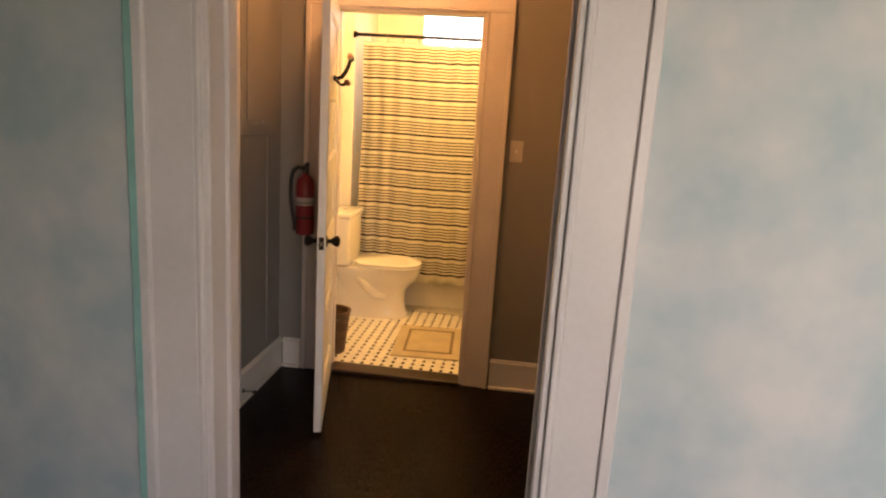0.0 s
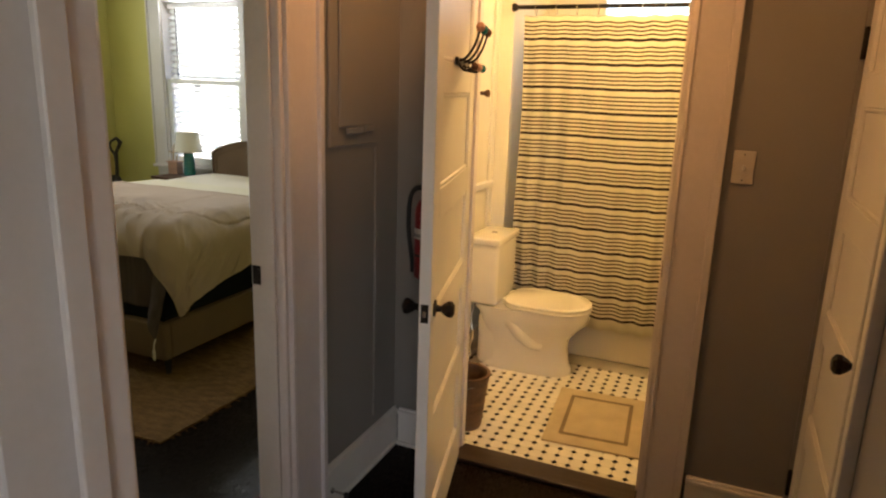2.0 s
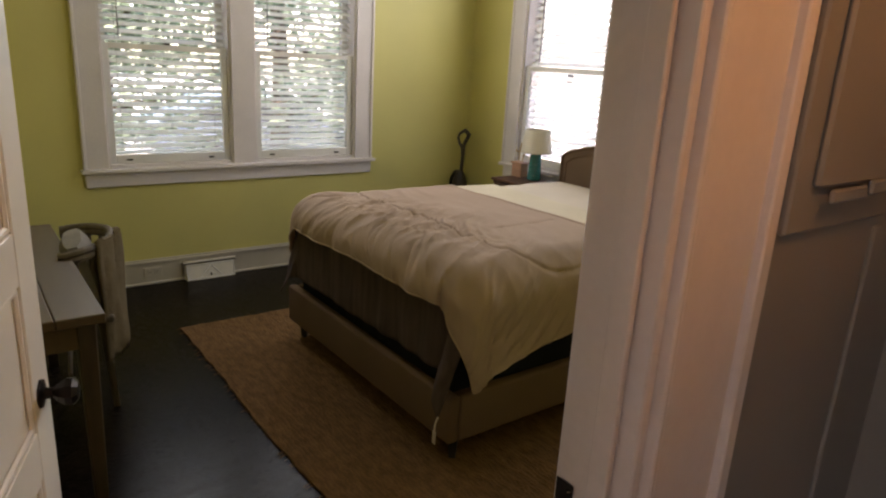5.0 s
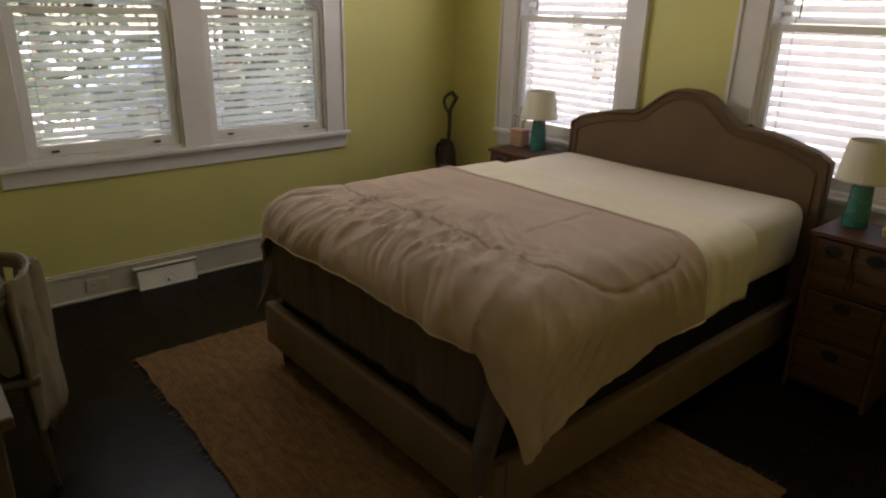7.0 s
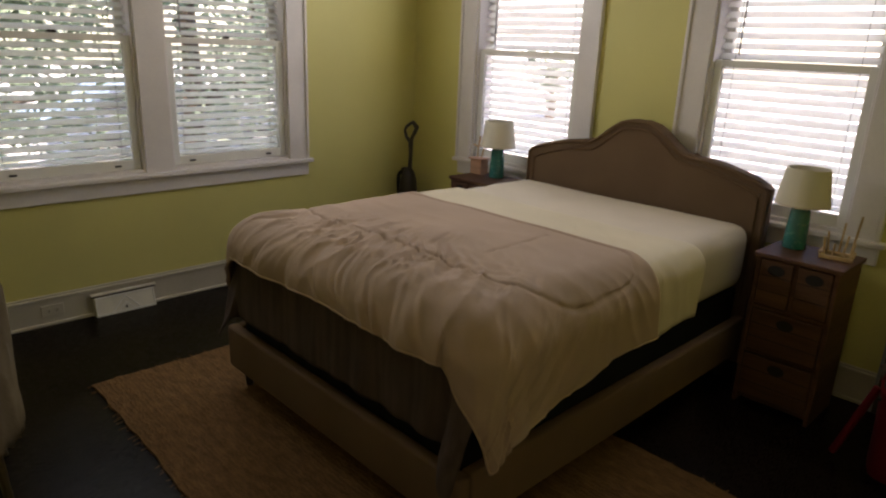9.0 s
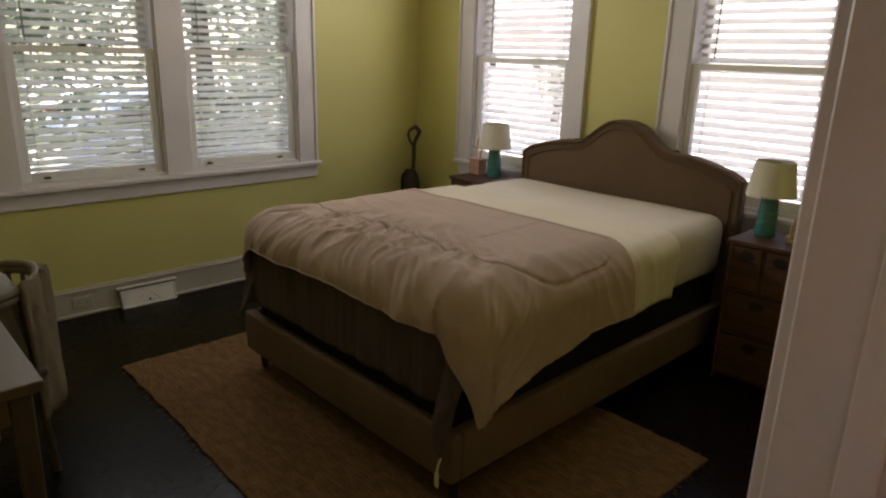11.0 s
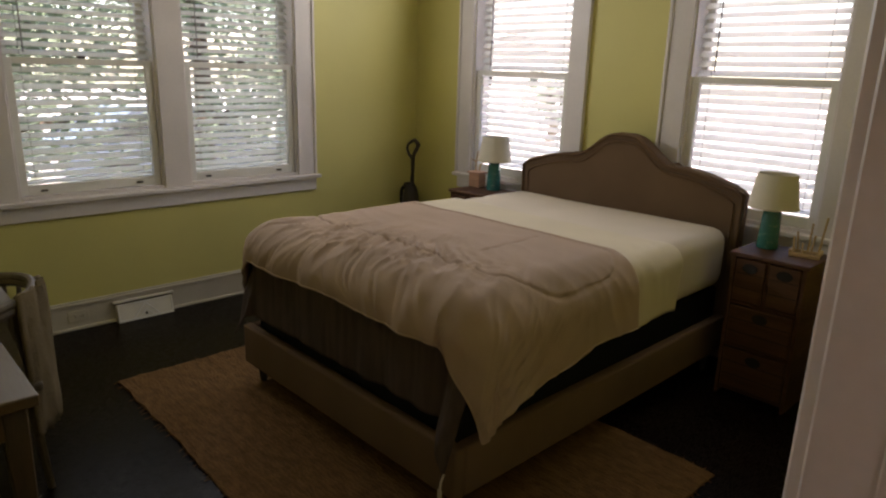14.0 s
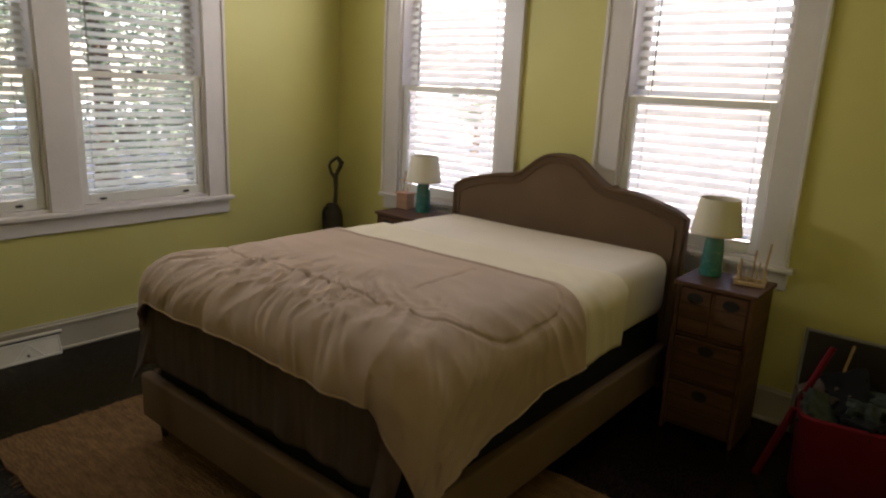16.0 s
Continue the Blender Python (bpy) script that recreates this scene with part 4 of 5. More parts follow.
def blind(m, w, label, tilt, bottom, pitch):
    """A slatted blind in the opening, centred on x = 0; its slats hang in the plane y = 0."""
    b = thing("window_blind", m, label, "window blind", "white slatted window blinds")
    part("headrail", box((-w / 2, -0.022, 2.29), (w / 2, 0.022, 2.335), 0.003), SLAT, b)
    part("bottom_rail", box((-w / 2, -0.024, bottom), (w / 2, 0.024, bottom + 0.022), 0.006), SLAT, b)
    me = slat_mesh(w)
    z = bottom + 0.05
    rng = random.Random(int(w * 1000 + tilt))
    while z < 2.28:
        s = new("slat", me)
        s.parent = b
        s.matrix_basis = pose(rng.uniform(-0.002, 0.002), 0, z, tilt + rng.uniform(-3, 3), rng.uniform(-0.25, 0.25), 0)
        z += pitch
    for x in (-w / 2 + 0.09, w / 2 - 0.09):
        part("ladder_cord", tube([(x, -0.026, bottom + 0.02), (x, -0.026, 2.30)], 0.0014, 5), CORD, b)
    part("tilt_wand", tube([(-w / 2 + 0.11, -0.036, 1.68), (-w / 2 + 0.11, -0.034, 2.29)], 0.0045, 8), CORD, b, "thin grey tilt wand")


mW = pose(W, 0, 0, 0, 0, 90)
mN = pose(0, N, 0)
window("window_1", mW, WW, (1.962, 4.156), "pair of white painted double-hung windows with slatted blinds")
window("window_2", mN, WN[:1], (-4.825, -3.60), "white painted double-hung window beside the headboard")
window("window_4", mN, WN[1:], (-3.055, -1.875), "white painted double-hung window above the nightstand")
for a, b in WW:
    blind(mW @ pose((a + b) / 2, 0.088, 0), b - a - 0.034, "white slatted blind half open, garden showing between its slats", 30, 0.925, 0.047)
for a, b in WN:
    blind(mN @ pose((a + b) / 2, 0.088, 0), b - a - 0.034, "white slatted blind half open against a bright sky", 40, 0.93, 0.0535)

# ---------------------------------------------------------------- bedroom things
# floor register and outlet on the west baseboard
_s = thing("floor_register", pose(W + 0.027, 2.757, 0.0), "white metal heating register leaning at the baseboard", "heating register")
part("body", prism([(0.0, 0.0), (0.050, 0.0), (0.018, 0.118), (0.0, 0.118)], -0.18, 0.18, 0.003), VENTM, _s)
part("flange", box((-0.0, -0.195, 0.126), (0.024, 0.195, 0.140), 0.003), VENTM, _s)
part("slot", box((0.0, -0.188, 0.1182), (0.0215, 0.188, 0.1258)), SLOT, _s, "dark slot along the top")


def on_face(v, w):
    """A point on the register's sloping face: v along the wall, w from 0 at the floor to 1 at the top."""
    return (0.0505 - 0.032 * w, v, 0.118 * w)


_b = bmesh.new()
for s0, s1 in (((-0.172, 0.08), (0.172, 0.08)), ((0.172, 0.08), (0.172, 0.93)), ((0.172, 0.93), (-0.172, 0.93)), ((-0.172, 0.93), (-0.172, 0.08))):
    tube([on_face(*s0), on_face(*s1)], 0.0042, 6, bm=_b)
part("raised_border", _b, WHITE, _s, "raised white border")
for _k, (_h, _r) in enumerate(((0.085, 0.0040), (0.048, 0.0034))):
    _b = bmesh.new()
    for _e in (-1, 1):
        tube([on_face(_e * _h, 0.10), on_face(0.0, 0.86 if _k == 0 else 0.52)], _r, 6, bm=_b)
    part("chevron", _b, WHITE, _s, "raised chevron line")
part("damper_lever", box((0.036, -0.006, 0.024), (0.046, 0.006, 0.040), 0.002), SLOT, _s, "small dark damper lever")
_s = thing("outlet", pose(W + 0.0185, 2.36, 0.09), "cream electrical outlet plate set in the baseboard", "outlet")
part("plate", box((0, -0.06, -0.035), (0.006, 0.06, 0.035), 0.002), BOUNCETRIM, _s)
for _y in (-0.022, 0.022):
    _k = part("socket", box((0.006, _y - 0.014, -0.016), (0.0075, _y + 0.014, 0.016), 0.001), BOUNCETRIM, _s)
    for _z in (-0.005, 0.005):
        part("pin_slot", box((0.0075, _y - 0.006, _z - 0.0012), (0.0079, _y + 0.006, _z + 0.0012)), SLOT, _k, "dark pin slot")


def rug():
    bm = bmesh.new()
    nx, ny = 96, 64
    x0, x1, y0, y1 = -4.410, -1.915, 2.290, 3.895
    rows = []
    for j in range(ny + 1):
        row = []
        for i in range(nx + 1):
            u, v = i / nx, j / ny
            x, y = x0 + (x1 - x0) * u, y0 + (y1 - y0) * v
            edge = min(i, nx - i, j, ny - j)
            if edge == 0:
                q = Vector((x * 9, y * 9, 3))
                x += 0.012 * noise.noise(q)
                y += 0.012 * noise.noise(q + Vector((7, 3, 1)))
            y += 0.018 * noise.noise(Vector((x * 1.1, 0, 5)))
            x += 0.018 * noise.noise(Vector((0, y * 1.1, 9)))
            z = 0.011 + 0.0025 * noise.noise(Vector((x * 6, y * 6, 0))) + 0.0004 * (j % 2)
            row.append(bm.verts.new((x, y, max(0.006, z))))
        rows.append(row)
    for a, b in zip(rows, rows[1:]):
        for i in range(nx):
            bm.faces.new((a[i], a[i + 1], b[i + 1], b[i]))
    loop = [rows[0][i] for i in range(nx + 1)] + [rows[j][nx] for j in range(1, ny + 1)] + [rows[ny][i] for i in range(nx - 1, -1, -1)] + [rows[j][0] for j in range(ny - 1, 0, -1)]
    low = [bm.verts.new((v.co.x, v.co.y, 0.0005)) for v in loop]
    for i in range(len(loop)):
        k = (i + 1) % len(loop)
        bm.faces.new((loop[i], low[i], low[k], loop[k]))
    r = thing("rug", pose(0, 0, 0), "natural tan braided jute rug lying under the bed", "rug")
    part("weave", bm, JUTE, r, smooth=True)
    # stray ends along the edge
    fr = bmesh.new()
    rng = random.Random(4)
    for k in range(220):
        side = rng.random()
        if side < 0.35:
            p, d = Vector((rng.uniform(x0, x1), y0 + 0.01, 0.006)), Vector((0, -1, 0))
        elif side < 0.6:
            p, d = Vector((x0 + 0.01, rng.uniform(y0, y1), 0.006)), Vector((-1, 0, 0))
        elif side < 0.85:
            p, d = Vector((x1 - 0.01, rng.uniform(y0, y1), 0.006)), Vector((1, 0, 0))
        else:
            p, d = Vector((rng.uniform(x0, x1), y1 - 0.01, 0.006)), Vector((0, 1, 0))
        e = p + d * rng.uniform(0.02, 0.04) + Vector((rng.uniform(-0.012, 0.012), rng.uniform(-0.012, 0.012), rng.uniform(-0.003, 0.002)))
        tube([p, (p + e) / 2 + Vector((0, 0, 0.003)), e], 0.0022, 4, bm=fr)
    tagged(part("loose_fibres", fr, JUTE, r, "frayed jute ends"), kind="stuff")


rug()

BX0, BX1, BY0, BY1 = -3.990, -2.395, 2.805, 4.985      # bed frame


def camelback(inset=0.0, z0=0.06):
    """The headboard's outline: straight shoulders, a step and a raised arch in the middle."""
    cx, hw = (BX0 + BX1) / 2 + 0.022, 0.785
    pts = []
    for k in range(61):
        u = -1 + 2 * k / 60
        a = abs(u)
        if a > 0.93:
            h = 1.030 + 0.035 * (1 - a) / 0.07
        elif a > 0.46:
            t = (0.93 - a) / 0.47
            h = 1.065 + 0.075 * math.sin(t * math.pi / 2)
        else:
            t = (0.46 - a) / 0.46
            h = 1.140 + 0.160 * (0.5 - 0.5 * math.cos(math.pi * min(1, t * 1.15)))
        pts.append((cx + u * (hw - inset), h - inset))
    return [(cx + hw - inset, z0 + inset * 0.2), (cx - hw + inset, z0 + inset * 0.2)] + pts


def rumple(bm, amp):
    """Cuts a padded block finely and gives its top soft hollows and long wrinkles."""
    for _ in range(4):
        long = [e for e in bm.edges if e.calc_length() > 0.16]
        if long:
            bmesh.ops.subdivide_edges(bm, edges=long, cuts=2, use_grid_fill=True)
    for v in bm.verts:
        p = v.co.copy()
        w = noise.noise(Vector((p.x * 2.0, p.y * 2.5, 1.0))) + 0.8 * (0.5 - abs(noise.noise(Vector((p.x * 1.6, p.y * 9.0, 4.0)))) * 2)
        v.co.z += amp * w * max(0.0, min(1.0, (p.z - 0.6) / 0.15))
    return bm


def bed():
    b = thing("bed", pose(0, 0, 0), "queen bed with taupe upholstered frame and camelback headboard", "bed")
    top, bot = 0.335, 0.122
    part("foot_rail", box((BX0, BY0, bot), (BX1, BY0 + 0.055, top), 0.016, seg=3), LINEN, b, smooth=True)
    part("side_rail", box((BX0, BY0 + 0.056, bot), (BX0 + 0.055, BY1 - 0.02, top), 0.016, seg=3), LINEN, b, smooth=True)
    part("side_rail", box((BX1 - 0.055, BY0 + 0.056, bot), (BX1, BY1 - 0.02, top), 0.016, seg=3), LINEN, b, smooth=True)
    part("slat_deck", box((BX0 + 0.05, BY0 + 0.05, 0.22), (BX1 - 0.05, BY1 - 0.02, 0.26)), LEGWOOD, b)
    for x in (BX0 + 0.06, BX1 - 0.06):
        for y in (BY0 + 0.075, BY1 - 0.10):
            leg = lathe([(0.020, 0.0145 if y < 4 else 0.0), (0.022, 0.03), (0.033, bot + 0.01)], 4, (x, y, 0))
            part("leg", leg, LEGWOOD, b, "tapered black wooden leg")
    head = part("headboard", prism(camelback(), BY1 - 0.015, BY1 + 0.065, 0.014), LINEN, b, smooth=False)
    # double row of piping that follows the outline
    for ins, r in ((0.010, 0.009), (0.052, 0.0045)):
        path = [(x, BY1 - 0.019, z) for x, z in camelback(ins)[2:]]
        path = [(path[0][0], BY1 - 0.019, 0.45)] + path + [(path[-1][0], BY1 - 0.019, 0.45)]
        part("piping", tube(path, r, 8), LINENDARK, head, "darker piping along the headboard edge", True)
    nails = bmesh.new()
    path = [Vector((x, BY1 - 0.016, z)) for x, z in camelback(0.036)[2:]]
    for p, q in zip(path, path[1:]):
        lathe([(0.0001, -0.003), (0.0055, -0.001), (0.0055, 0.002)], 6, ((p + q) / 2), bm=nails)
    tagged(part("nail_heads", nails, BLACKIRON, head), "row of dull bronze nail heads", kind="stuff")
    part("box_spring", box((BX0 + 0.058, BY0 + 0.06, 0.262), (BX1 - 0.058, BY1 - 0.03, 0.50), 0.03, seg=3), BOXBLACK, b, "black cloth-covered box spring", True)
    m = part("mattress", rumple(box((BX0 + 0.035, BY0 + 0.035, 0.50), (BX1 - 0.030, BY1 - 0.025, 0.845), 0.105, seg=6), 0.006), SHEET, b, "mattress in a cream fitted sheet", True)
    return b


bed()


def drape(name, x0, x1, y_head, y_foot, z, left, right, foot, r, amp, seed, hem, seam=None, nx=110, ny=90, taper=0.0):
    """Cloth laid over the bed: flat on top, rounded over the sides and the foot, with hanging hems and wrinkles. left, right and foot are how far it hangs."""
    bm = bmesh.new()
    rows = []

    def over(d):
        if d <= 0:
            return d, 0.0
        q = r * math.pi / 2
        if d < q:
            return r * math.sin(d / r), r * (1 - math.cos(d / r))
        return r, r + d - q

    wx = x1 - x0
    ln = y_head - y_foot
    for j in range(ny + 1):
        v = (ln + foot) * j / ny
        row = []
        for i in range(nx + 1):
            u = -left + (wx + left + right) * i / nx
            dl, dr, df = -u, u - wx, v - ln
            # uneven hem at the foot and at the sides
            hf = 1 + hem * noise.noise(Vector((u * 2.2, seed, 0)))
            hs = 1 + hem * noise.noise(Vector((v * 2.2, seed + 5, 0)))
            hs *= 1 + taper * max(0.0, v / ln - 0.35)
            ds, dt = max(dl, dr) * (hs if max(dl, dr) > 0 else 1), df * (hf if df > 0 else 1)
            sgn = -1 if dl > dr else 1
            ex, ey = 1.0 if ds > 0 else 0.0, 1.0 if dt > 0 else 0.0
            if ds > 0 and dt > 0:
                # the corner folds round as a cone and hangs to a point
                full = math.hypot(ds, dt)
                ex, ey = ds / full, dt / full
                rho = dt + ds * (1 - 0.45 * min(1.0, dt / max(0.01, foot)))
                o, drop = over(rho)
                o += (0.30 if foot > 0.3 else 0.03) * max(0.0, rho - 0.3)
                ox, oy = o * ex, o * ey
                fold = 0.018 * math.sin(3.0 * math.atan2(dt, ds)) * min(1.0, rho / 0.3)
                ox, oy = ox + fold * ex, oy + fold * ey
            else:
                ox, zx = over(ds)
                oy, zf = over(dt)
                drop = zx + zf
            x = (x0 - ox if dl > dr else x1 + ox) if ds > -0.02 else x0 + u
            y = (y_foot - oy) if dt > -0.02 else y_head - v
            y += 0.03 * noise.noise(Vector((u * 2.4, seed, 2))) * max(0.0, 1 - v / 0.3)
            zz = z - drop
            onside = min(1.0, max(0.0, max(dl, dr)) / 0.1)
            onfoot = min(1.0, max(0.0, df) / 0.08)
            # wrinkles: broad puffs, and creases that run to the foot and the corner
            puff = noise.noise(Vector((u * 2.3, v * 2.0, seed)))
            near = max(0.0, min(1.0, (v - ln + 0.60) / 0.55))
            skew = u - (0.75 * min(1.0, max(0.0, (u / wx - 0.2) / 0.4)) - 0.15) * (v - ln) + 0.25 * (v - ln) ** 2
            c1 = 1 - abs(noise.noise(Vector((skew * 11.0 + 1.5 * noise.noise(Vector((u * 3, v * 3, 8))), v * 2.1, seed + 2)))) * 3.2
            c3 = 1 - abs(noise.noise(Vector((skew * 27.0 + 2.0 * noise.noise(Vector((u * 4, v * 4, 3))), v * 4.4, seed + 3)))) * 3.0
            c2 = 1 - abs(noise.noise(Vector((u * 3.0 + v * 2.0, v * 7.0 - u * 2.0, seed + 6)))) * 3.0
            crease = (1.45 * c1 + 0.75 * c3) * near ** 1.2 * (0.6 + 0.8 * noise.noise(Vector((u * 2.0, seed, 1.0)))) + (0.26 * max(-0.6, c2) + 0.14 * c3 * max(0.0, puff + 0.15)) * min(1.0, v / 0.5)
            ripple = noise.noise(Vector((u * 9.0, v * 0.8, seed + 9))) * onfoot + (noise.noise(Vector((v * 5.0, u * 0.8, seed + 4))) + 0.35 * (1 - 2.6 * abs(noise.noise(Vector((v * 9.0 + u * 3, u * 2.5, seed + 8)))))) * onside
            bump = max(-0.010, amp * (1.1 * puff + 1.25 * crease * (1 - 0.5 * onfoot) * (1 - 0.5 * onside)))
            if seam:
                # tight folds that run in arcs round the hanging corner
                dc = math.hypot(u - wx - 0.04, v - ln - 0.10)
                w = math.exp(-((dc - 0.42) / 0.15) ** 2) * max(0.0, min(1.0, (v - ln + 0.42) / 0.2)) * (1 - 0.5 * onfoot) * (1 - onside)
                w *= 0.55 + 0.9 * noise.noise(Vector((u * 5.0, v * 5.0, 2.0)))
                bump += 0.0038 * w * (1 - 2 * abs(math.sin(math.pi * dc / 0.062 + 2.4 * noise.noise(Vector((u * 3.5, v * 3.5, 6.0))))))
                sx = min(u - seam[0], wx - seam[1] - u)
                sy = min(ln - seam[2] - v, v - seam[3])
                if sx > 0.24 or sy > 0.24:
                    dist = abs(min(sx, sy))
                else:
                    dist = abs(0.24 - math.hypot(max(0.0, 0.24 - sx), max(0.0, 0.24 - sy)))
                bump -= 0.010 * math.exp(-(dist / 0.009) ** 2)
                bump -= 0.006 * math.exp(-((u - wx + 0.36 - 0.05 * v) / 0.008) ** 2) * (1 if 0.1 < v < ln - 0.4 else 0)
            flat = (1 - onside) * (1 - onfoot)
            zz += bump * (0.25 + 0.75 * flat)
            if onside > 0:
                x += sgn * ex * (bump * onside + amp * 1.2 * ripple * onside)
            if onfoot > 0:
                low = min(1.0, max(0.0, df - 0.2) / 0.2)
                y -= ey * (bump * onfoot + (amp * 1.2 + 0.016 * low) * ripple * onfoot)
            row.append(bm.verts.new((x, y, zz)))
        rows.append(row)
    for a, b in zip(rows, rows[1:]):
        for i in range(nx):
            bm.faces.new((a[i], a[i + 1], b[i + 1], b[i]))
    return bm


def cloth(name, bm, material, label, category, thick):
    t = thing(name, pose(0, 0, 0), label, category)
    ob = part("cloth", bm, material, t, smooth=True)
    s = ob.modifiers.new("thickness", "SOLIDIFY")
    s.thickness, s.offset = thick, -1
    return t, ob


MX0, MX1 = BX0 + 0.07, BX1 - 0.075
cloth("bed_sheet", drape("s", MX0 + 0.01, MX1 + 0.012, 4.28, 3.74, 0.855, 0.27, 0.375, 0.0, 0.10, 0.006, 3, 0.13, nx=110, ny=80), SHEET2, "pale yellow cotton top sheet hanging over the bed's side", "sheet", 0.003)
_bb = drape("b", MX0 + 0.045, MX1 - 0.005, 3.45, BY0 + 0.095, 0.860, 0.12, 0.18, 0.490, 0.09, 0.005, 7, 0.10, nx=100, ny=70, taper=0.35)
_bb.verts.ensure_lookup_table()
_tip = _bb.verts[-1].co.copy()
_bl, _c = cloth("blanket", _bb, BLANKET, "dark taupe plush blanket hanging over the foot of the bed", "blanket", 0.006)
part("tie", tube(arc([_tip + Vector((0, 0.004, 0.012)), _tip + Vector((-0.006, -0.004, -0.02)), _tip + Vector((-0.014, 0.0, -0.06))]), 0.004, 6), SHEET, _bl, "white fabric tie at the corner")
part("tag", box(_tip + Vector((-0.026, -0.002, -0.115)), _tip + Vector((-0.004, 0.002, -0.055)), 0.0015), SHEET, _bl, "white fabric tag")
_cb = drape("c", MX0 + 0.085, MX1 - 0.035, 3.875, BY0 + 0.135, 0.890, 0.44, 0.43, 0.265, 0.165, 0.0135, 1, 0.05, seam=(-0.12, -0.16, 0.20, 0.02), nx=240, ny=200, taper=0.42)
_cb.verts.ensure_lookup_table()
_foot = [v.co.copy() for v in _cb.verts[-241:]]
_side = [_cb.verts[k * 241 + 240].co.copy() for k in range(201)]
_t, _c = cloth("comforter", _cb, COMFORT, "rumpled taupe grey comforter spread over the foot of the bed", "comforter", 0.013)
part("hem", tube(_foot, 0.0045, 6), COMFORT, _t, "stitched hem at the foot", True)
part("hem", tube(_side, 0.0045, 6), COMFORT, _t, "stitched hem along the side", True)


# nightstands: crate-wood chests with two small and two wide drawers
def nightstand(m, label):
    n = thing("nightstand", m, label, "nightstand", "wooden nightstands by the bed")
    w, d, h = 0.36, 0.33, 0.79
    for nm, (lo, hi) in zip(("side_panel", "side_panel", "back_panel", "bottom", "shelf", "shelf", "divider"), (((-w / 2, -d / 2, 0.0), (-w / 2 + 0.018, d / 2, h - 0.022)), ((w / 2 - 0.018, -d / 2, 0.0), (w / 2, d / 2, h - 0.022)), ((-w / 2 + 0.018, d / 2 - 0.012, 0.04), (w / 2 - 0.018, d / 2, h - 0.022)), ((-w / 2 + 0.018, -d / 2 + 0.01, 0.03), (w / 2 - 0.018, d / 2 - 0.012, 0.05)), ((-w / 2 + 0.018, -d / 2 + 0.004, 0.28), (w / 2 - 0.018, d / 2 - 0.012, 0.295)), ((-w / 2 + 0.018, -d / 2 + 0.004, 0.515), (w / 2 - 0.018, d / 2 - 0.012, 0.53)), ((-0.008, -d / 2 + 0.004, 0.53), (0.008, d / 2 - 0.012, h - 0.022)))):
        part(nm, box(lo, hi, 0.002), CRATE, n)
    part("top", box((-w / 2 - 0.014, -d / 2 - 0.012, h - 0.022), (w / 2 + 0.014, d / 2, h), 0.005, seg=2), CRATE, n)
    for x0, x1, z0, z1 in ((-0.158, -0.010, 0.535, 0.760), (0.010, 0.158, 0.535, 0.760), (-0.158, 0.158, 0.30, 0.508), (-0.158, 0.158, 0.056, 0.272)):
        dr = part("drawer", box((x0, -d / 2 - 0.004, z0), (x1, -d / 2 + 0.014, z1), 0.004), CRATE, n)
        bmb = bmesh.new()
        for k in (1, 2):
            zz = z0 + (z1 - z0) * k / 3
            box((x0 + 0.004, -d / 2 - 0.0052, zz - 0.0015), (x1 - 0.004, -d / 2 - 0.0042, zz + 0.0015), bm=bmb)
        part("board_joint", bmb, SLOT, dr, "dark joint between boards")
        xm, zt = (x0 + x1) / 2, z1 - 0.045
        part("handle_slot", lathe([(0.041, 0.0), (0.041, 0.0012)], 16, (0, 0, 0), sx=0.95, sy=0.64), SLOT, dr, "dark oval hand hole").matrix_basis = pose(xm, -d / 2 - 0.0045, zt, 90, 0, 0)
    return n


ns = nightstand(pose(-2.105, N - 0.32, 0), "reddish brown wooden crate nightstand with drawers below the window")
ns2 = copy_thing(ns, pose(-4.27, N - 0.26, 0))
tagged(ns2, "reddish brown wooden crate nightstand on the bed's far side")


def table_lamp(m, label):
    l = thing("table_lamp", m, label, "table lamp", "turquoise lamps on the nightstands")
    part("base", lathe([(0.048, 0.0), (0.053, 0.004), (0.054, 0.02), (0.050, 0.10), (0.045, 0.175), (0.042, 0.200), (0.034, 0.210), (0.012, 0.213)], 24), TURQ, l, "turquoise glazed ceramic base", True)
    part("neck", tube([(0, 0, 0.20), (0, 0, 0.27)], 0.007, 8), STEEL, l)
    sh = part("shade", bmesh.new(), SHADE, l, "ivory fabric drum shade", True)
    bm = bmesh.new()
    seg = 32
    rings = [[bm.verts.new((r * math.cos(2 * math.pi * i / seg), r * math.sin(2 * math.pi * i / seg), z)) for i in range(seg)] for r, z in ((0.122, 0.218), (0.096, 0.392), (0.092, 0.392), (0.118, 0.218))]
    for a, b in zip(rings, rings[1:] + rings[:1]):
        for i in range(seg):
            bm.faces.new((a[i], a[(i + 1) % seg], b[(i + 1) % seg], b[i]))
    sh.data = finish("shade", bm, SHADE, True)
    part("trim_band", lathe([(0.1232, 0.216), (0.1222, 0.224)], 32), SHEET, sh)
    spider = bmesh.new()
    for k in range(3):
        a = 2 * math.pi * k / 3
        tube([(0, 0, 0.27), (0.106 * math.cos(a), 0.106 * math.sin(a), 0.275)], 0.002, 5, bm=spider)
    part("spider", spider, STEEL, l, "wire shade carrier")
    part("bulb", lathe([(0.012, 0.27), (0.018, 0.29), (0.030, 0.325), (0.024, 0.35), (0.002, 0.362)], 14), BULB, l, "unlit frosted bulb", True)
    return l


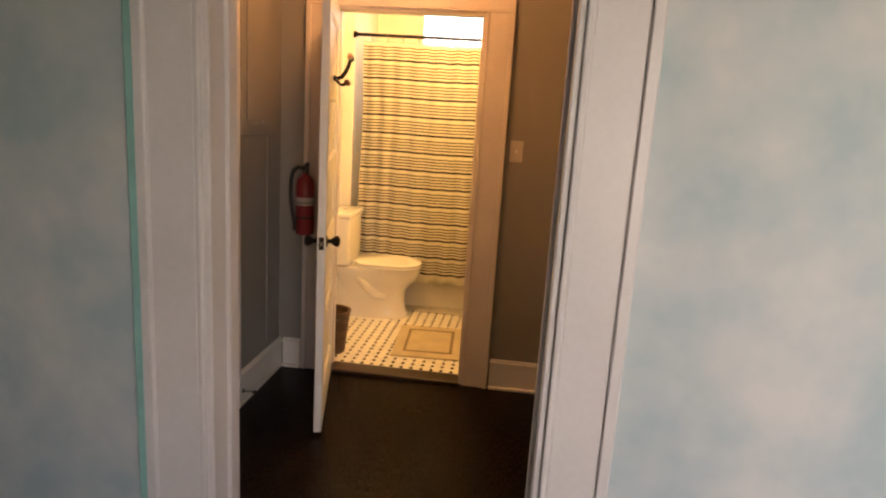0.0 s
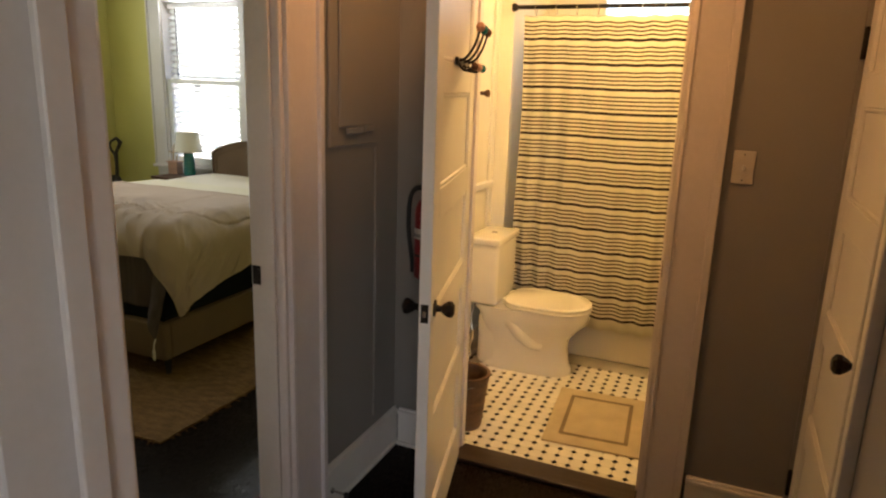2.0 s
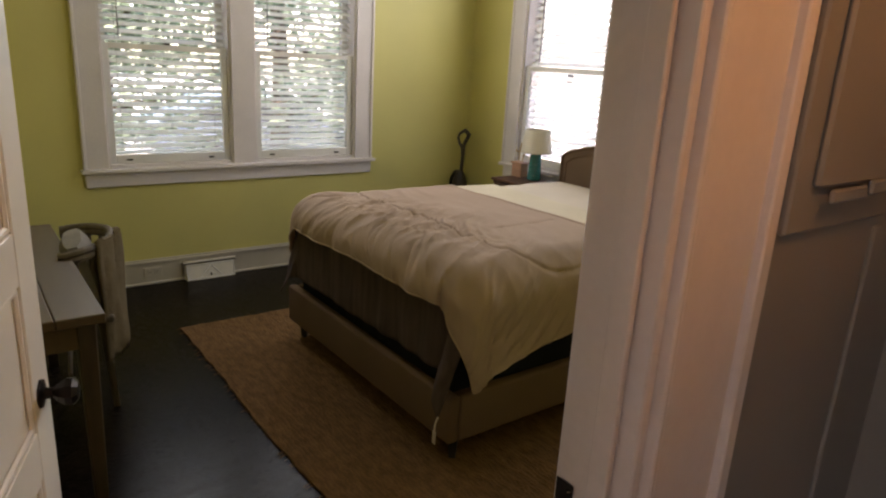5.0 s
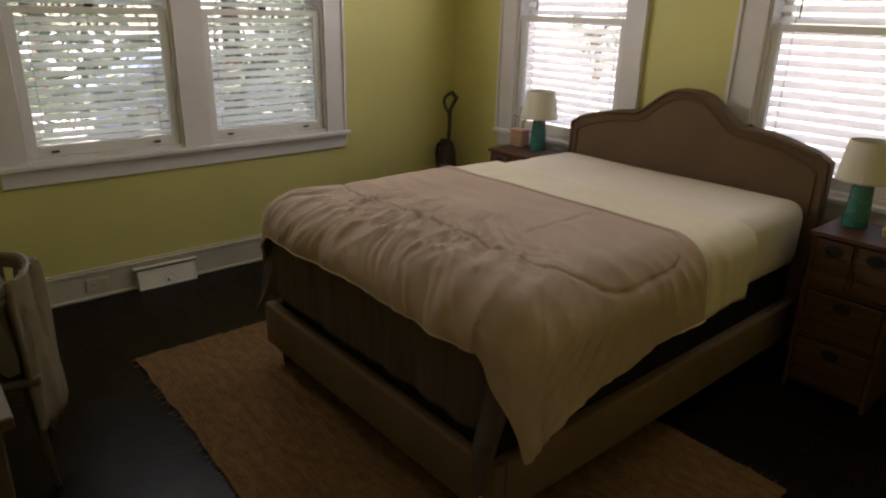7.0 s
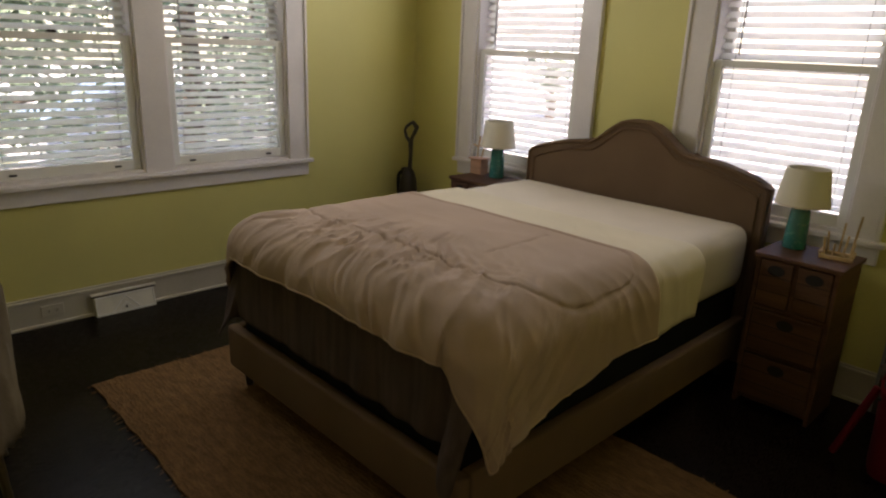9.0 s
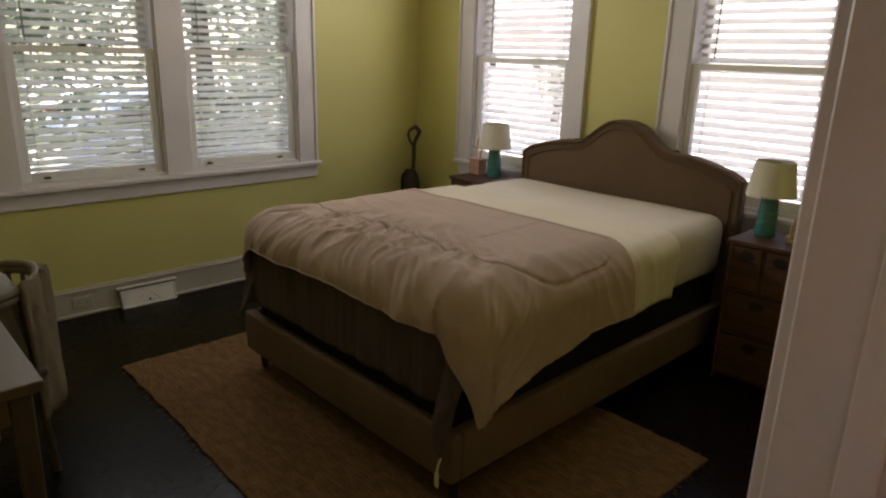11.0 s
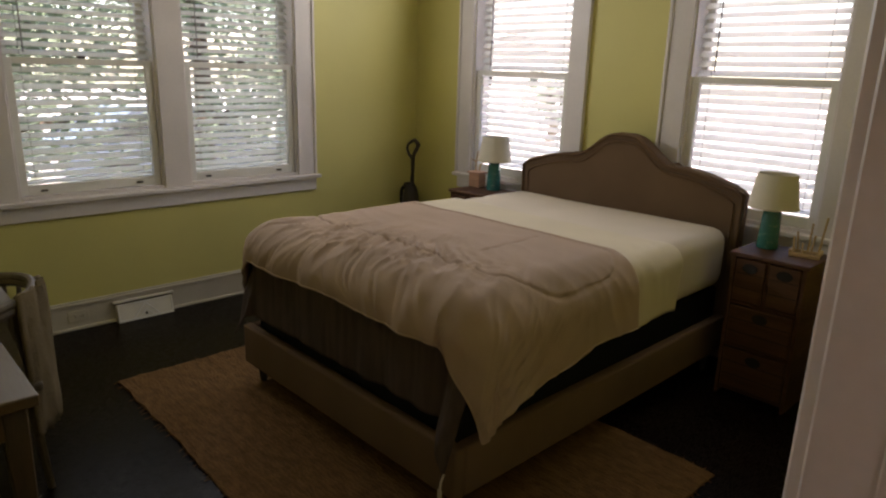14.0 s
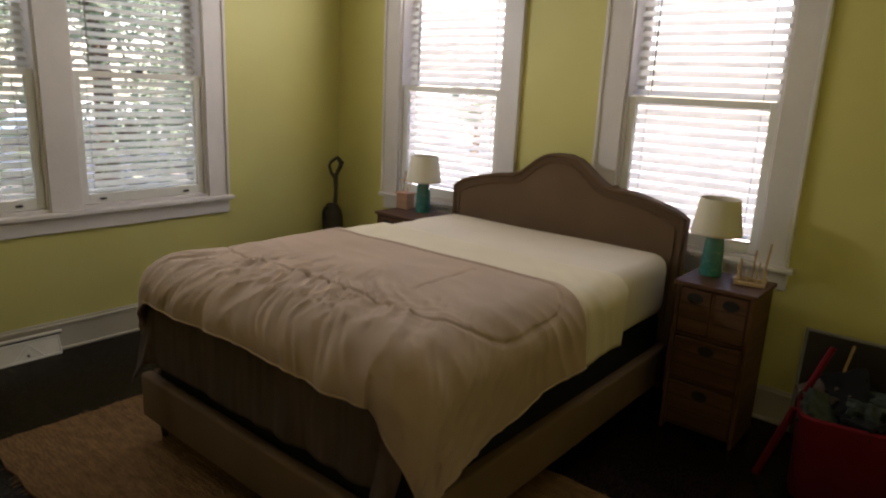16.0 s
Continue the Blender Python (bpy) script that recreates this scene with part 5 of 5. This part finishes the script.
tl = table_lamp(pose(-2.20, N - 0.28, 0.791), "turquoise ceramic table lamp, unlit, with ivory shade on a nightstand")
tagged(copy_thing(tl, pose(-4.225, N - 0.20, 0.791)), "turquoise ceramic table lamp, unlit, on the far nightstand")


def peg_rack(m, wood, label, group):
    r = thing("wooden_rack", m, label, "wooden rack", group)
    for y in (-0.045, 0.045):
        part("rail", box((-0.07, y - 0.008, 0.0), (0.07, y + 0.008, 0.018), 0.003), wood, r)
    for x in (-0.065, 0.065):
        part("cross_bar", box((x - 0.008, -0.05, 0.018), (x + 0.008, 0.05, 0.032), 0.003), wood, r)
    for x, y, h, dx in ((-0.05, -0.045, 0.10, -0.01), (-0.015, -0.045, 0.075, 0.0), (0.025, -0.045, 0.12, 0.01), (0.055, -0.045, 0.09, 0.012), (-0.045, 0.045, 0.11, -0.012), (0.0, 0.045, 0.16, 0.006), (0.05, 0.045, 0.20, 0.016)):
        part("peg", tube([(x, y, 0.016), (x + dx, y + 0.004, h)], 0.0052, 7), wood, r)
    return r


peg_rack(pose(-2.005, N - 0.29, 0.791, 0, 0, 10), PALEWOOD, "small pale wooden peg rack on the nightstand", "")


def wooden_figure(m):
    r = thing("wooden_stand", m, "small pinkish wooden stand with pale twigs on the far nightstand", "ornament")
    part("box", box((-0.055, -0.04, 0.0), (0.055, 0.04, 0.105), 0.006), PINKWOOD, r)
    part("cap", box((-0.065, -0.05, 0.105), (0.065, 0.05, 0.118), 0.004), PINKWOOD, r)
    for pts in ([(-0.02, 0, 0.118), (-0.015, 0, 0.20), (0.0, 0, 0.27)], [(0.0, 0.0, 0.20), (0.05, 0, 0.225), (0.09, 0, 0.22)], [(-0.015, 0, 0.19), (-0.06, 0, 0.205)], [(0.02, 0, 0.118), (0.03, 0.0, 0.17), (0.05, 0, 0.19)]):
        part("twig", tube(arc(pts, 4), 0.006, 6), PALEWOOD, r)


wooden_figure(pose(-4.395, N - 0.20, 0.791))


def vacuum(m):
    v = thing("vacuum_cleaner", m, "dark brown-grey upright vacuum cleaner standing in the corner", "vacuum cleaner")
    part("floor_head", box((-0.11, -0.16, 0.012), (0.11, 0.09, 0.085), 0.025, seg=2), VAC, v, smooth=True)
    for x in (-0.095, 0.095):
        part("wheel", tube([(x - 0.015, 0.07, 0.045), (x + 0.015, 0.07, 0.045)], 0.045, 16), RUBBER, v)
    part("body", lathe([(0.045, 0.08), (0.070, 0.12), (0.078, 0.25), (0.078, 0.52), (0.072, 0.60), (0.058, 0.655), (0.040, 0.690), (0.024, 0.705)], 20, sy=0.85), VAC, v, smooth=True)
    part("dust_bin", lathe([(0.060, 0.26), (0.066, 0.27), (0.066, 0.50), (0.058, 0.52)], 20, (0, -0.035, 0), sy=0.8), CLEARPL, v, "smoked clear dust bin", True)
    part("stem", tube([(0.004, 0.01, 0.68), (0.008, 0.015, 0.80), (0.004, 0.02, 0.915)], [0.019, 0.016, 0.020], 10), VAC, v, smooth=True)
    grip = part("handle", tube([(0.004, 0.02, 0.905), (-0.034, 0.02, 0.945), (-0.052, 0.02, 0.995), (-0.040, 0.02, 1.030), (0.004, 0.02, 1.062), (0.024, 0.02, 1.070)], [0.016, 0.013, 0.012, 0.012, 0.013, 0.015], 9), VAC, v, "open angular grip", True)
    part("grip_cap", tube([(0.018, 0.02, 1.072), (0.058, 0.02, 1.030), (0.044, 0.02, 1.000), (0.014, 0.02, 0.945), (0.004, 0.02, 0.905)], [0.015, 0.021, 0.017, 0.015, 0.017], 9), VAC, grip, smooth=True)
    part("hose", tube(arc([(-0.035, 0.03, 0.63), (-0.088, 0.03, 0.655), (-0.112, 0.03, 0.59), (-0.100, 0.03, 0.45), (-0.075, 0.03, 0.30)]), 0.014, 9), RUBBER, v, "ribbed black hose", True)
    part("carry_handle", tube(arc([(-0.045, -0.03, 0.655), (-0.030, -0.045, 0.700), (0.022, -0.045, 0.705), (0.045, -0.03, 0.655)]), 0.009, 8), VAC, v, smooth=True)


vacuum(pose(W + 0.135, N - 0.165, 0, 0, 0, 20))


# red tote with folded cloth, and a board behind it, in the corner by the wall
def tote(m):
    t = thing("tote_bag", m, "red fabric tote stuffed with dark folded cloth on the floor", "tote bag")
    bm = bmesh.new()
    n = 28
    rings = []
    for z, wx, wy in ((0.0, 0.19, 0.13), (0.03, 0.20, 0.14), (0.20, 0.205, 0.15), (0.39, 0.215, 0.165), (0.40, 0.205, 0.155), (0.22, 0.19, 0.14), (0.05, 0.18, 0.12)):
        ring = []
        for i in range(n):
            a = 2 * math.pi * i / n
            c, s = math.cos(a), math.sin(a)
            k = 1 + 0.03 * noise.noise(Vector((c * 2, s * 2, z * 6)))
            ring.append(bm.verts.new((0.91 * wx * k * math.copysign(abs(c) ** 0.45, c), wy * k * math.copysign(abs(s) ** 0.45, s), z)))
        rings.append(ring)
    for a, b in zip(rings, rings[1:]):
        for i in range(n):
            bm.faces.new((a[i], a[(i + 1) % n], b[(i + 1) % n], b[i]))
    bm.faces.new(rings[0][::-1])
    bm.faces.new(rings[-1])
    part("bag", bm, REDCLOTH, t, smooth=True)
    part("strap", tube(arc([(-0.205, -0.05, 0.38), (-0.26, -0.06, 0.20), (-0.31, -0.05, 0.03)]), 0.016, 8), REDCLOTH, t, "loose red strap")
    part("strap", tube(arc([(-0.19, 0.02, 0.38), (-0.13, 0.06, 0.56), (-0.10, 0.08, 0.64)]), 0.013, 8), REDCLOTH, t, "red strap standing up")
    for k, (x, y, z, s, mt) in enumerate(((-0.09, -0.02, 0.36, 0.10, BAGJUNK), (0.07, -0.04, 0.37, 0.10, BOXBLACK), (0.0, 0.07, 0.43, 0.11, BOXBLACK), (0.13, 0.06, 0.44, 0.08, BAGJUNK), (-0.10, 0.08, 0.41, 0.09, BLANKET), (0.06, 0.02, 0.40, 0.09, BAGJUNK))):
        q = bmesh.new()
        bmesh.ops.create_cube(q, size=2)
        bmesh.ops.subdivide_edges(q, edges=q.edges, cuts=7, use_grid_fill=True)
        turn = Matrix.Rotation(0.9 * k, 3, "Z") @ Matrix.Rotation(0.5 * math.sin(2.3 * k + 1), 3, "X") @ Matrix.Rotation(0.6 * math.cos(1.7 * k), 3, "Y")
        for vv in q.verts:
            d = vv.co.normalized() * 0.35 + vv.co * 0.65
            f = 1 + 0.28 * (1 - 2.4 * abs(noise.noise(d * 1.6 + Vector((k * 3, 0, 0)))))
            vv.co = turn @ Vector((d.x * f * s * 0.95, d.y * f * s * 0.75, d.z * f * s * 0.45)) + Vector((x, y, z))
        part("folded_cloth", q, mt, t, "crumpled dark cloth", True)


tote(pose(-1.47, 4.62, 0, 0, 0, 10))
_s = thing("leaning_board", pose(-1.66, N - 0.065, 0, -5, 0, 0), "dark grey framed board leaning against the wall", "board")
part("panel", box((-0.10, -0.012, 0.003), (0.36, 0.0, 0.55), 0.003), VAC, _s)
part("edge", box((-0.115, -0.016, 0.003), (-0.10, 0.003, 0.56), 0.003), GREYPL, _s, "grey metal edge")
part("edge", box((-0.115, -0.016, 0.55), (0.36, 0.003, 0.563), 0.003), GREYPL, _s, "grey metal edge")
_s = thing("wooden_stick", pose(-1.62, 4.87, 0, -14, 4, 0), "thin pale wooden stick leaning on the wall", "stick")
part("shaft", tube([(0, 0, 0), (0.03, 0.10, 0.58)], 0.007, 7), PALEWOOD, _s)


# desk and chair by the south wall
def desk():
    d = thing("desk", pose(-3.595, 1.27, 0), "limed oak desk with darker brown square legs", "desk")
    w, dp = 1.40, 0.78
    for k in range(5):
        y0 = -dp / 2 + dp * k / 5
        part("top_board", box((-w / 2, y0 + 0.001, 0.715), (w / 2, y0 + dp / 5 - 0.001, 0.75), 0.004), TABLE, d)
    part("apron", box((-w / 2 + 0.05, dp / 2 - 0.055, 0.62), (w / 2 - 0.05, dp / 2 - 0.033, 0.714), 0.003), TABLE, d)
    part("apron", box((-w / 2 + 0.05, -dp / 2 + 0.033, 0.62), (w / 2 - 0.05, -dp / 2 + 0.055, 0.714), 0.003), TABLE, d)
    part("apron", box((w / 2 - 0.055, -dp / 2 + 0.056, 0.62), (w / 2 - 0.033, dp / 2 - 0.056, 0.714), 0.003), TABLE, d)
    for x in (-w / 2 + 0.06, w / 2 - 0.06):
        for y in (-dp / 2 + 0.06, dp / 2 - 0.06):
            q = bmesh.new()
            box((x - 0.032, y - 0.032, 0.0), (x + 0.032, y + 0.032, 0.714), 0.005, bm=q)
            for v in q.verts:
                if v.co.z < 0.3:
                    v.co.x, v.co.y = x + (v.co.x - x) * 0.7, y + (v.co.y - y) * 0.7
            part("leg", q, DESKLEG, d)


desk()


def chair(m):
    c = thing("captain_chair", m, "whitewashed spindle-back chair pushed under the desk", "chair")
    q = bmesh.new()
    box((-0.22, -0.21, 0.425), (0.22, 0.20, 0.46), 0.014, bm=q, seg=3)
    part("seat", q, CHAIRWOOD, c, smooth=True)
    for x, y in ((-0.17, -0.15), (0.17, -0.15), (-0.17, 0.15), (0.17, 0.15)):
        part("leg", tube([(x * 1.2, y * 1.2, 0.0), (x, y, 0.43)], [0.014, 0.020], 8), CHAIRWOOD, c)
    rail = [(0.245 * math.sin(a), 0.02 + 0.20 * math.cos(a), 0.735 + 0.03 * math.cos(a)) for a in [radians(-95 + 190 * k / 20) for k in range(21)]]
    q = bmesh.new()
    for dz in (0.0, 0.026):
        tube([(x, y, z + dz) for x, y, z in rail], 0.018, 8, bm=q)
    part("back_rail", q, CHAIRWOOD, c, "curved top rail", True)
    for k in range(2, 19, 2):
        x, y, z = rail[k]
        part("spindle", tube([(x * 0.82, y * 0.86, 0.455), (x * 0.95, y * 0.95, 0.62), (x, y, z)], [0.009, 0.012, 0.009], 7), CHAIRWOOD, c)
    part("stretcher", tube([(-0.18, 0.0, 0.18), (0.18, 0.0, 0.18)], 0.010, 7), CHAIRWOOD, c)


cm = pose(-3.87, 1.64, 0, 0, 0, -8)
chair(cm)


def throw():
    """A fleece throw over the chair's back corner, hanging to near the floor."""
    bm = bmesh.new()
    rows = []
    for j in range(33):
        t = j / 32
        row = []
        for i in range(19):
            a = radians(-62 + 62 * i / 18 + 8)
            s, c = math.sin(-a), math.cos(a)
            if t < 0.3:
                k = t / 0.3
                rr, z = 0.80 + 0.18 * k, 0.50 + 0.30 * k
            elif t < 0.36:
                rr, z = 0.98 + 0.12 * (t - 0.3) / 0.06, 0.805 + 0.012 * math.sin((t - 0.3) / 0.06 * math.pi)
            else:
                k = (t - 0.36) / 0.64
                rr, z = 1.10 + 0.03 * k, 0.80 - 0.56 * k
            rr += 0.07 * noise.noise(Vector((i * 0.45, t * 3, 2)))
            row.append(bm.verts.new((0.245 * rr * s + 0.01 * noise.noise(Vector((i, j, 0)) * 0.4), 0.02 + 0.215 * rr * c, z + 0.02 * noise.noise(Vector((i * 0.5, 4, t))))))
        rows.append(row)
    for a, b in zip(rows, rows[1:]):
        for i in range(18):
            bm.faces.new((a[i], a[i + 1], b[i + 1], b[i]))
    t = thing("fleece_throw", cm, "off-white fleece throw draped over the chair back", "throw")
    ob = part("cloth", bm, FUR, t, smooth=True)
    s = ob.modifiers.new("thickness", "SOLIDIFY")
    s.thickness = 0.016


throw()


def cushion():
    q = bmesh.new()
    bmesh.ops.create_cube(q, size=1)
    bmesh.ops.subdivide_edges(q, edges=q.edges, cuts=9, use_grid_fill=True)
    for v in q.verts:
        x, y, z = v.co * 2
        e = (1 - x ** 4 * 0.5) * (1 - z ** 4 * 0.5)
        v.co = Vector((x * 0.18 * (1 - 0.05 * z * z), y * 0.075 * e + 0.006 * noise.noise(Vector((x, y, z)) * 3), z * 0.165 * (1 - 0.05 * x * x)))
    t = thing("cushion", cm @ pose(0.03, 0.09, 0.63, 12, 0, 0), "dove grey scatter cushion on the chair seat", "cushion")
    part("cover", q, PILLOW, t, smooth=True)


cushion()

# ---------------------------------------------------------------- outside
solid("ground", box((-60, -60, -0.9), (60, 60, -0.55)), GRASS, "grass and bare earth around the house", "ground", "structure")
# wide pale slab added to whiten the north view and light the slats
solid("driveway", box((-58, N + 0.5, -0.555), (58, 58, -0.52), 0.01), CONCRETE, "wide pale ground slab added to whiten the north windows", "driveway", "structure")
solid("road", box((-17.5, -58, -0.555), (-10.6, N + 0.48, -0.53)), CONCRETE, "pale sunlit street beyond the garden", "road", "structure")


def tree(m, h, spread, leaves, seed, label):
    t = thing("tree", m, label, "tree", "garden trees")
    rng = random.Random(seed)
    bm = bmesh.new()
    tube(arc([(0, 0, 0), (0.08, 0.05, h * 0.3), (-0.05, 0.1, h * 0.6), (0.05, 0.0, h * 0.9)], 5), [0.16 - 0.008 * k for k in range(16)], 9, bm=bm)
    tips = []
    for k in range(11):
        a, z = rng.uniform(0, 6.28), h * rng.uniform(0.26, 0.82)
        r = spread * rng.uniform(0.5, 1.0)
        e = Vector((r * math.cos(a), r * math.sin(a), z + rng.uniform(0.2, 0.9)))
        tube(arc([(0, 0, z), e * 0.5 + Vector((0, 0, z * 0.5 + 0.1)), e], 4), [0.055 - 0.005 * q for q in range(9)], 6, bm=bm)
        tips.append(e)
        tips.append(e * 0.6 + Vector((0, 0, z * 0.4)))
    part("trunk", bm, BARK, t, smooth=True)
    verts, faces = [], []
    for k in range(leaves):
        c = rng.choice(tips)
        p = c + Vector((rng.gauss(0, 0.38), rng.gauss(0, 0.38), rng.gauss(0, 0.34)))
        d = Vector((rng.uniform(-1, 1), rng.uniform(-1, 1), rng.uniform(-0.7, 0.4))).normalized()
        s = d.orthogonal().normalized()
        s.rotate(Matrix.Rotation(rng.uniform(0, 6.28), 3, d))
        ln, wd = rng.uniform(0.10, 0.26), rng.uniform(0.014, 0.037)
        n = len(verts)
        verts += [p, p + d * ln * 0.5 + s * wd, p + d * ln, p + d * ln * 0.5 - s * wd]
        faces.append((n, n + 1, n + 2, n + 3))
    me = bpy.data.meshes.new("crown")
    me.from_pydata(verts, [], faces)
    me.materials.append(LEAF)
    ob = new("crown", me)
    ob.parent = t
    tagged(ob, kind="stuff")


tree(pose(-8.3, 2.2, -0.55), 4.4, 1.5, 5200, 1, "leafy green garden tree outside the window")
tree(pose(-9.2, 4.9, -0.55), 4.8, 1.6, 5200, 2, "leafy green garden tree outside the window")
tree(pose(-10.4, 0.2, -0.55), 5.0, 1.8, 6000, 3, "leafy green garden tree beyond the window")
tree(pose(-9.8, 7.6, -0.525), 4.6, 1.7, 6000, 5, "leafy green garden tree beyond the window")
tree(pose(-18.5, 4.5, -0.55), 6.5, 2.6, 11000, 6, "tall leafy tree across the street")
tree(pose(-18.0, 10.5, -0.525), 6.5, 2.6, 11000, 8, "tall leafy tree across the street")
tree(pose(-14.5, 19.0, -0.525), 1.7, 0.7, 1500, 11, "low leafy green tree beside the driveway")


def car(m):
    c = thing("parked_car", m, "blue-grey parked car in the street", "car")
    q = bmesh.new()
    prism([(-2.1, 0.32), (2.1, 0.32), (2.15, 0.62), (1.9, 0.80), (0.95, 0.90), (0.45, 1.36), (-1.0, 1.38), (-1.75, 0.95), (-2.12, 0.88)], -0.85, 0.85, 0.05, bm=q)
    part("body", q, CARPAINT, c, smooth=True)
    for s in (-1, 1):
        part("side_window", prism([(0.75, 0.93), (0.38, 1.29), (-0.95, 1.31), (-1.45, 0.97)], s * 0.852, s * 0.858), CARGLASS, c)
        for x in (-1.3, 1.35):
            w = part("wheel", tube([(x, s * 0.70, 0.32), (x, s * 0.87, 0.32)], 0.32, 20), RUBBER, c)
            part("rim", tube([(x, s * 0.868, 0.32), (x, s * 0.876, 0.32)], 0.19, 14), STEEL, w)


car(pose(-13.2, 6.2, -0.52, 0, 0, 90))


def neighbour(m):
    h = thing("house", m, "white clapboard house across the drive", "house")
    part("wall", box((-5, -3, 0), (5, 3, 3.1)), SIDING, h)
    part("roof", prism([(-5.4, 3.1), (5.4, 3.1), (0, 5.2)], -3.4, 3.4), ROOFM, h)
    for k in range(14):
        part("clapboard", box((-5.02, -3.02, 0.2 * k + 0.1), (5.02, -3.0, 0.2 * k + 0.28), 0.003), SIDING, h)
    for x in (-2.5, 2.2):
        w = part("window", box((x - 0.5, -3.05, 0.9), (x + 0.5, -3.02, 2.3), 0.01), WHITE, h)
        part("pane", box((x - 0.42, -3.056, 0.98), (x + 0.42, -3.051, 2.22)), CARGLASS, w)


neighbour(pose(-37.0, 46.0, -0.525))

# ---------------------------------------------------------------- bathroom floor tiles, last
OCT = mesh_poly("tile", octagon(P / 2 - 0.0009, 0.0152), 0.008, 0.0155, 0.0012, TILEWHITE)
DOT = mesh_poly("dot_tile", [(0.0133, 0), (0, 0.0133), (-0.0133, 0), (0, -0.0133)], 0.008, 0.0155, 0.0008, TILEBLACK)
ox, oy = -0.70, YBI + 0.045
rest = {"tile": [], "dot_tile": []}
for j in range(int((4.20 - oy) / P) + 1):
    for i in range(-5, 20):
        x, y = ox + i * P, oy + (j - 2) * P
        for name, me, dx in (("tile", OCT, 0.0), ("dot_tile", DOT, P / 2)):
            xx, yy = x + dx, y + dx
            if not (BW + 0.03 < xx < 0.58 and YB + 0.06 < yy < 4.19):
                continue
            if -0.63 < xx < 0.20 and yy < 3.95:
                ob = new(name, me)
                ob.parent = bath_floor
                ob.location = (xx, yy, 0)
            else:
                rest[name].append((xx, yy))
for name, me, material in (("tile", OCT, TILEWHITE), ("dot_tile", DOT, TILEBLACK)):
    vs, fs = [], []
    for x, y in rest[name]:
        n = len(vs)
        vs += [(v.co.x + x, v.co.y + y, v.co.z) for v in me.vertices]
        fs += [tuple(n + k for k in p.vertices) for p in me.polygons]
    m2 = bpy.data.meshes.new(name)
    m2.from_pydata(vs, [], fs)
    m2.materials.append(material)
    ob = new(name + "_field", m2)
    ob.parent = bath_floor
    tagged(ob, kind="stuff")
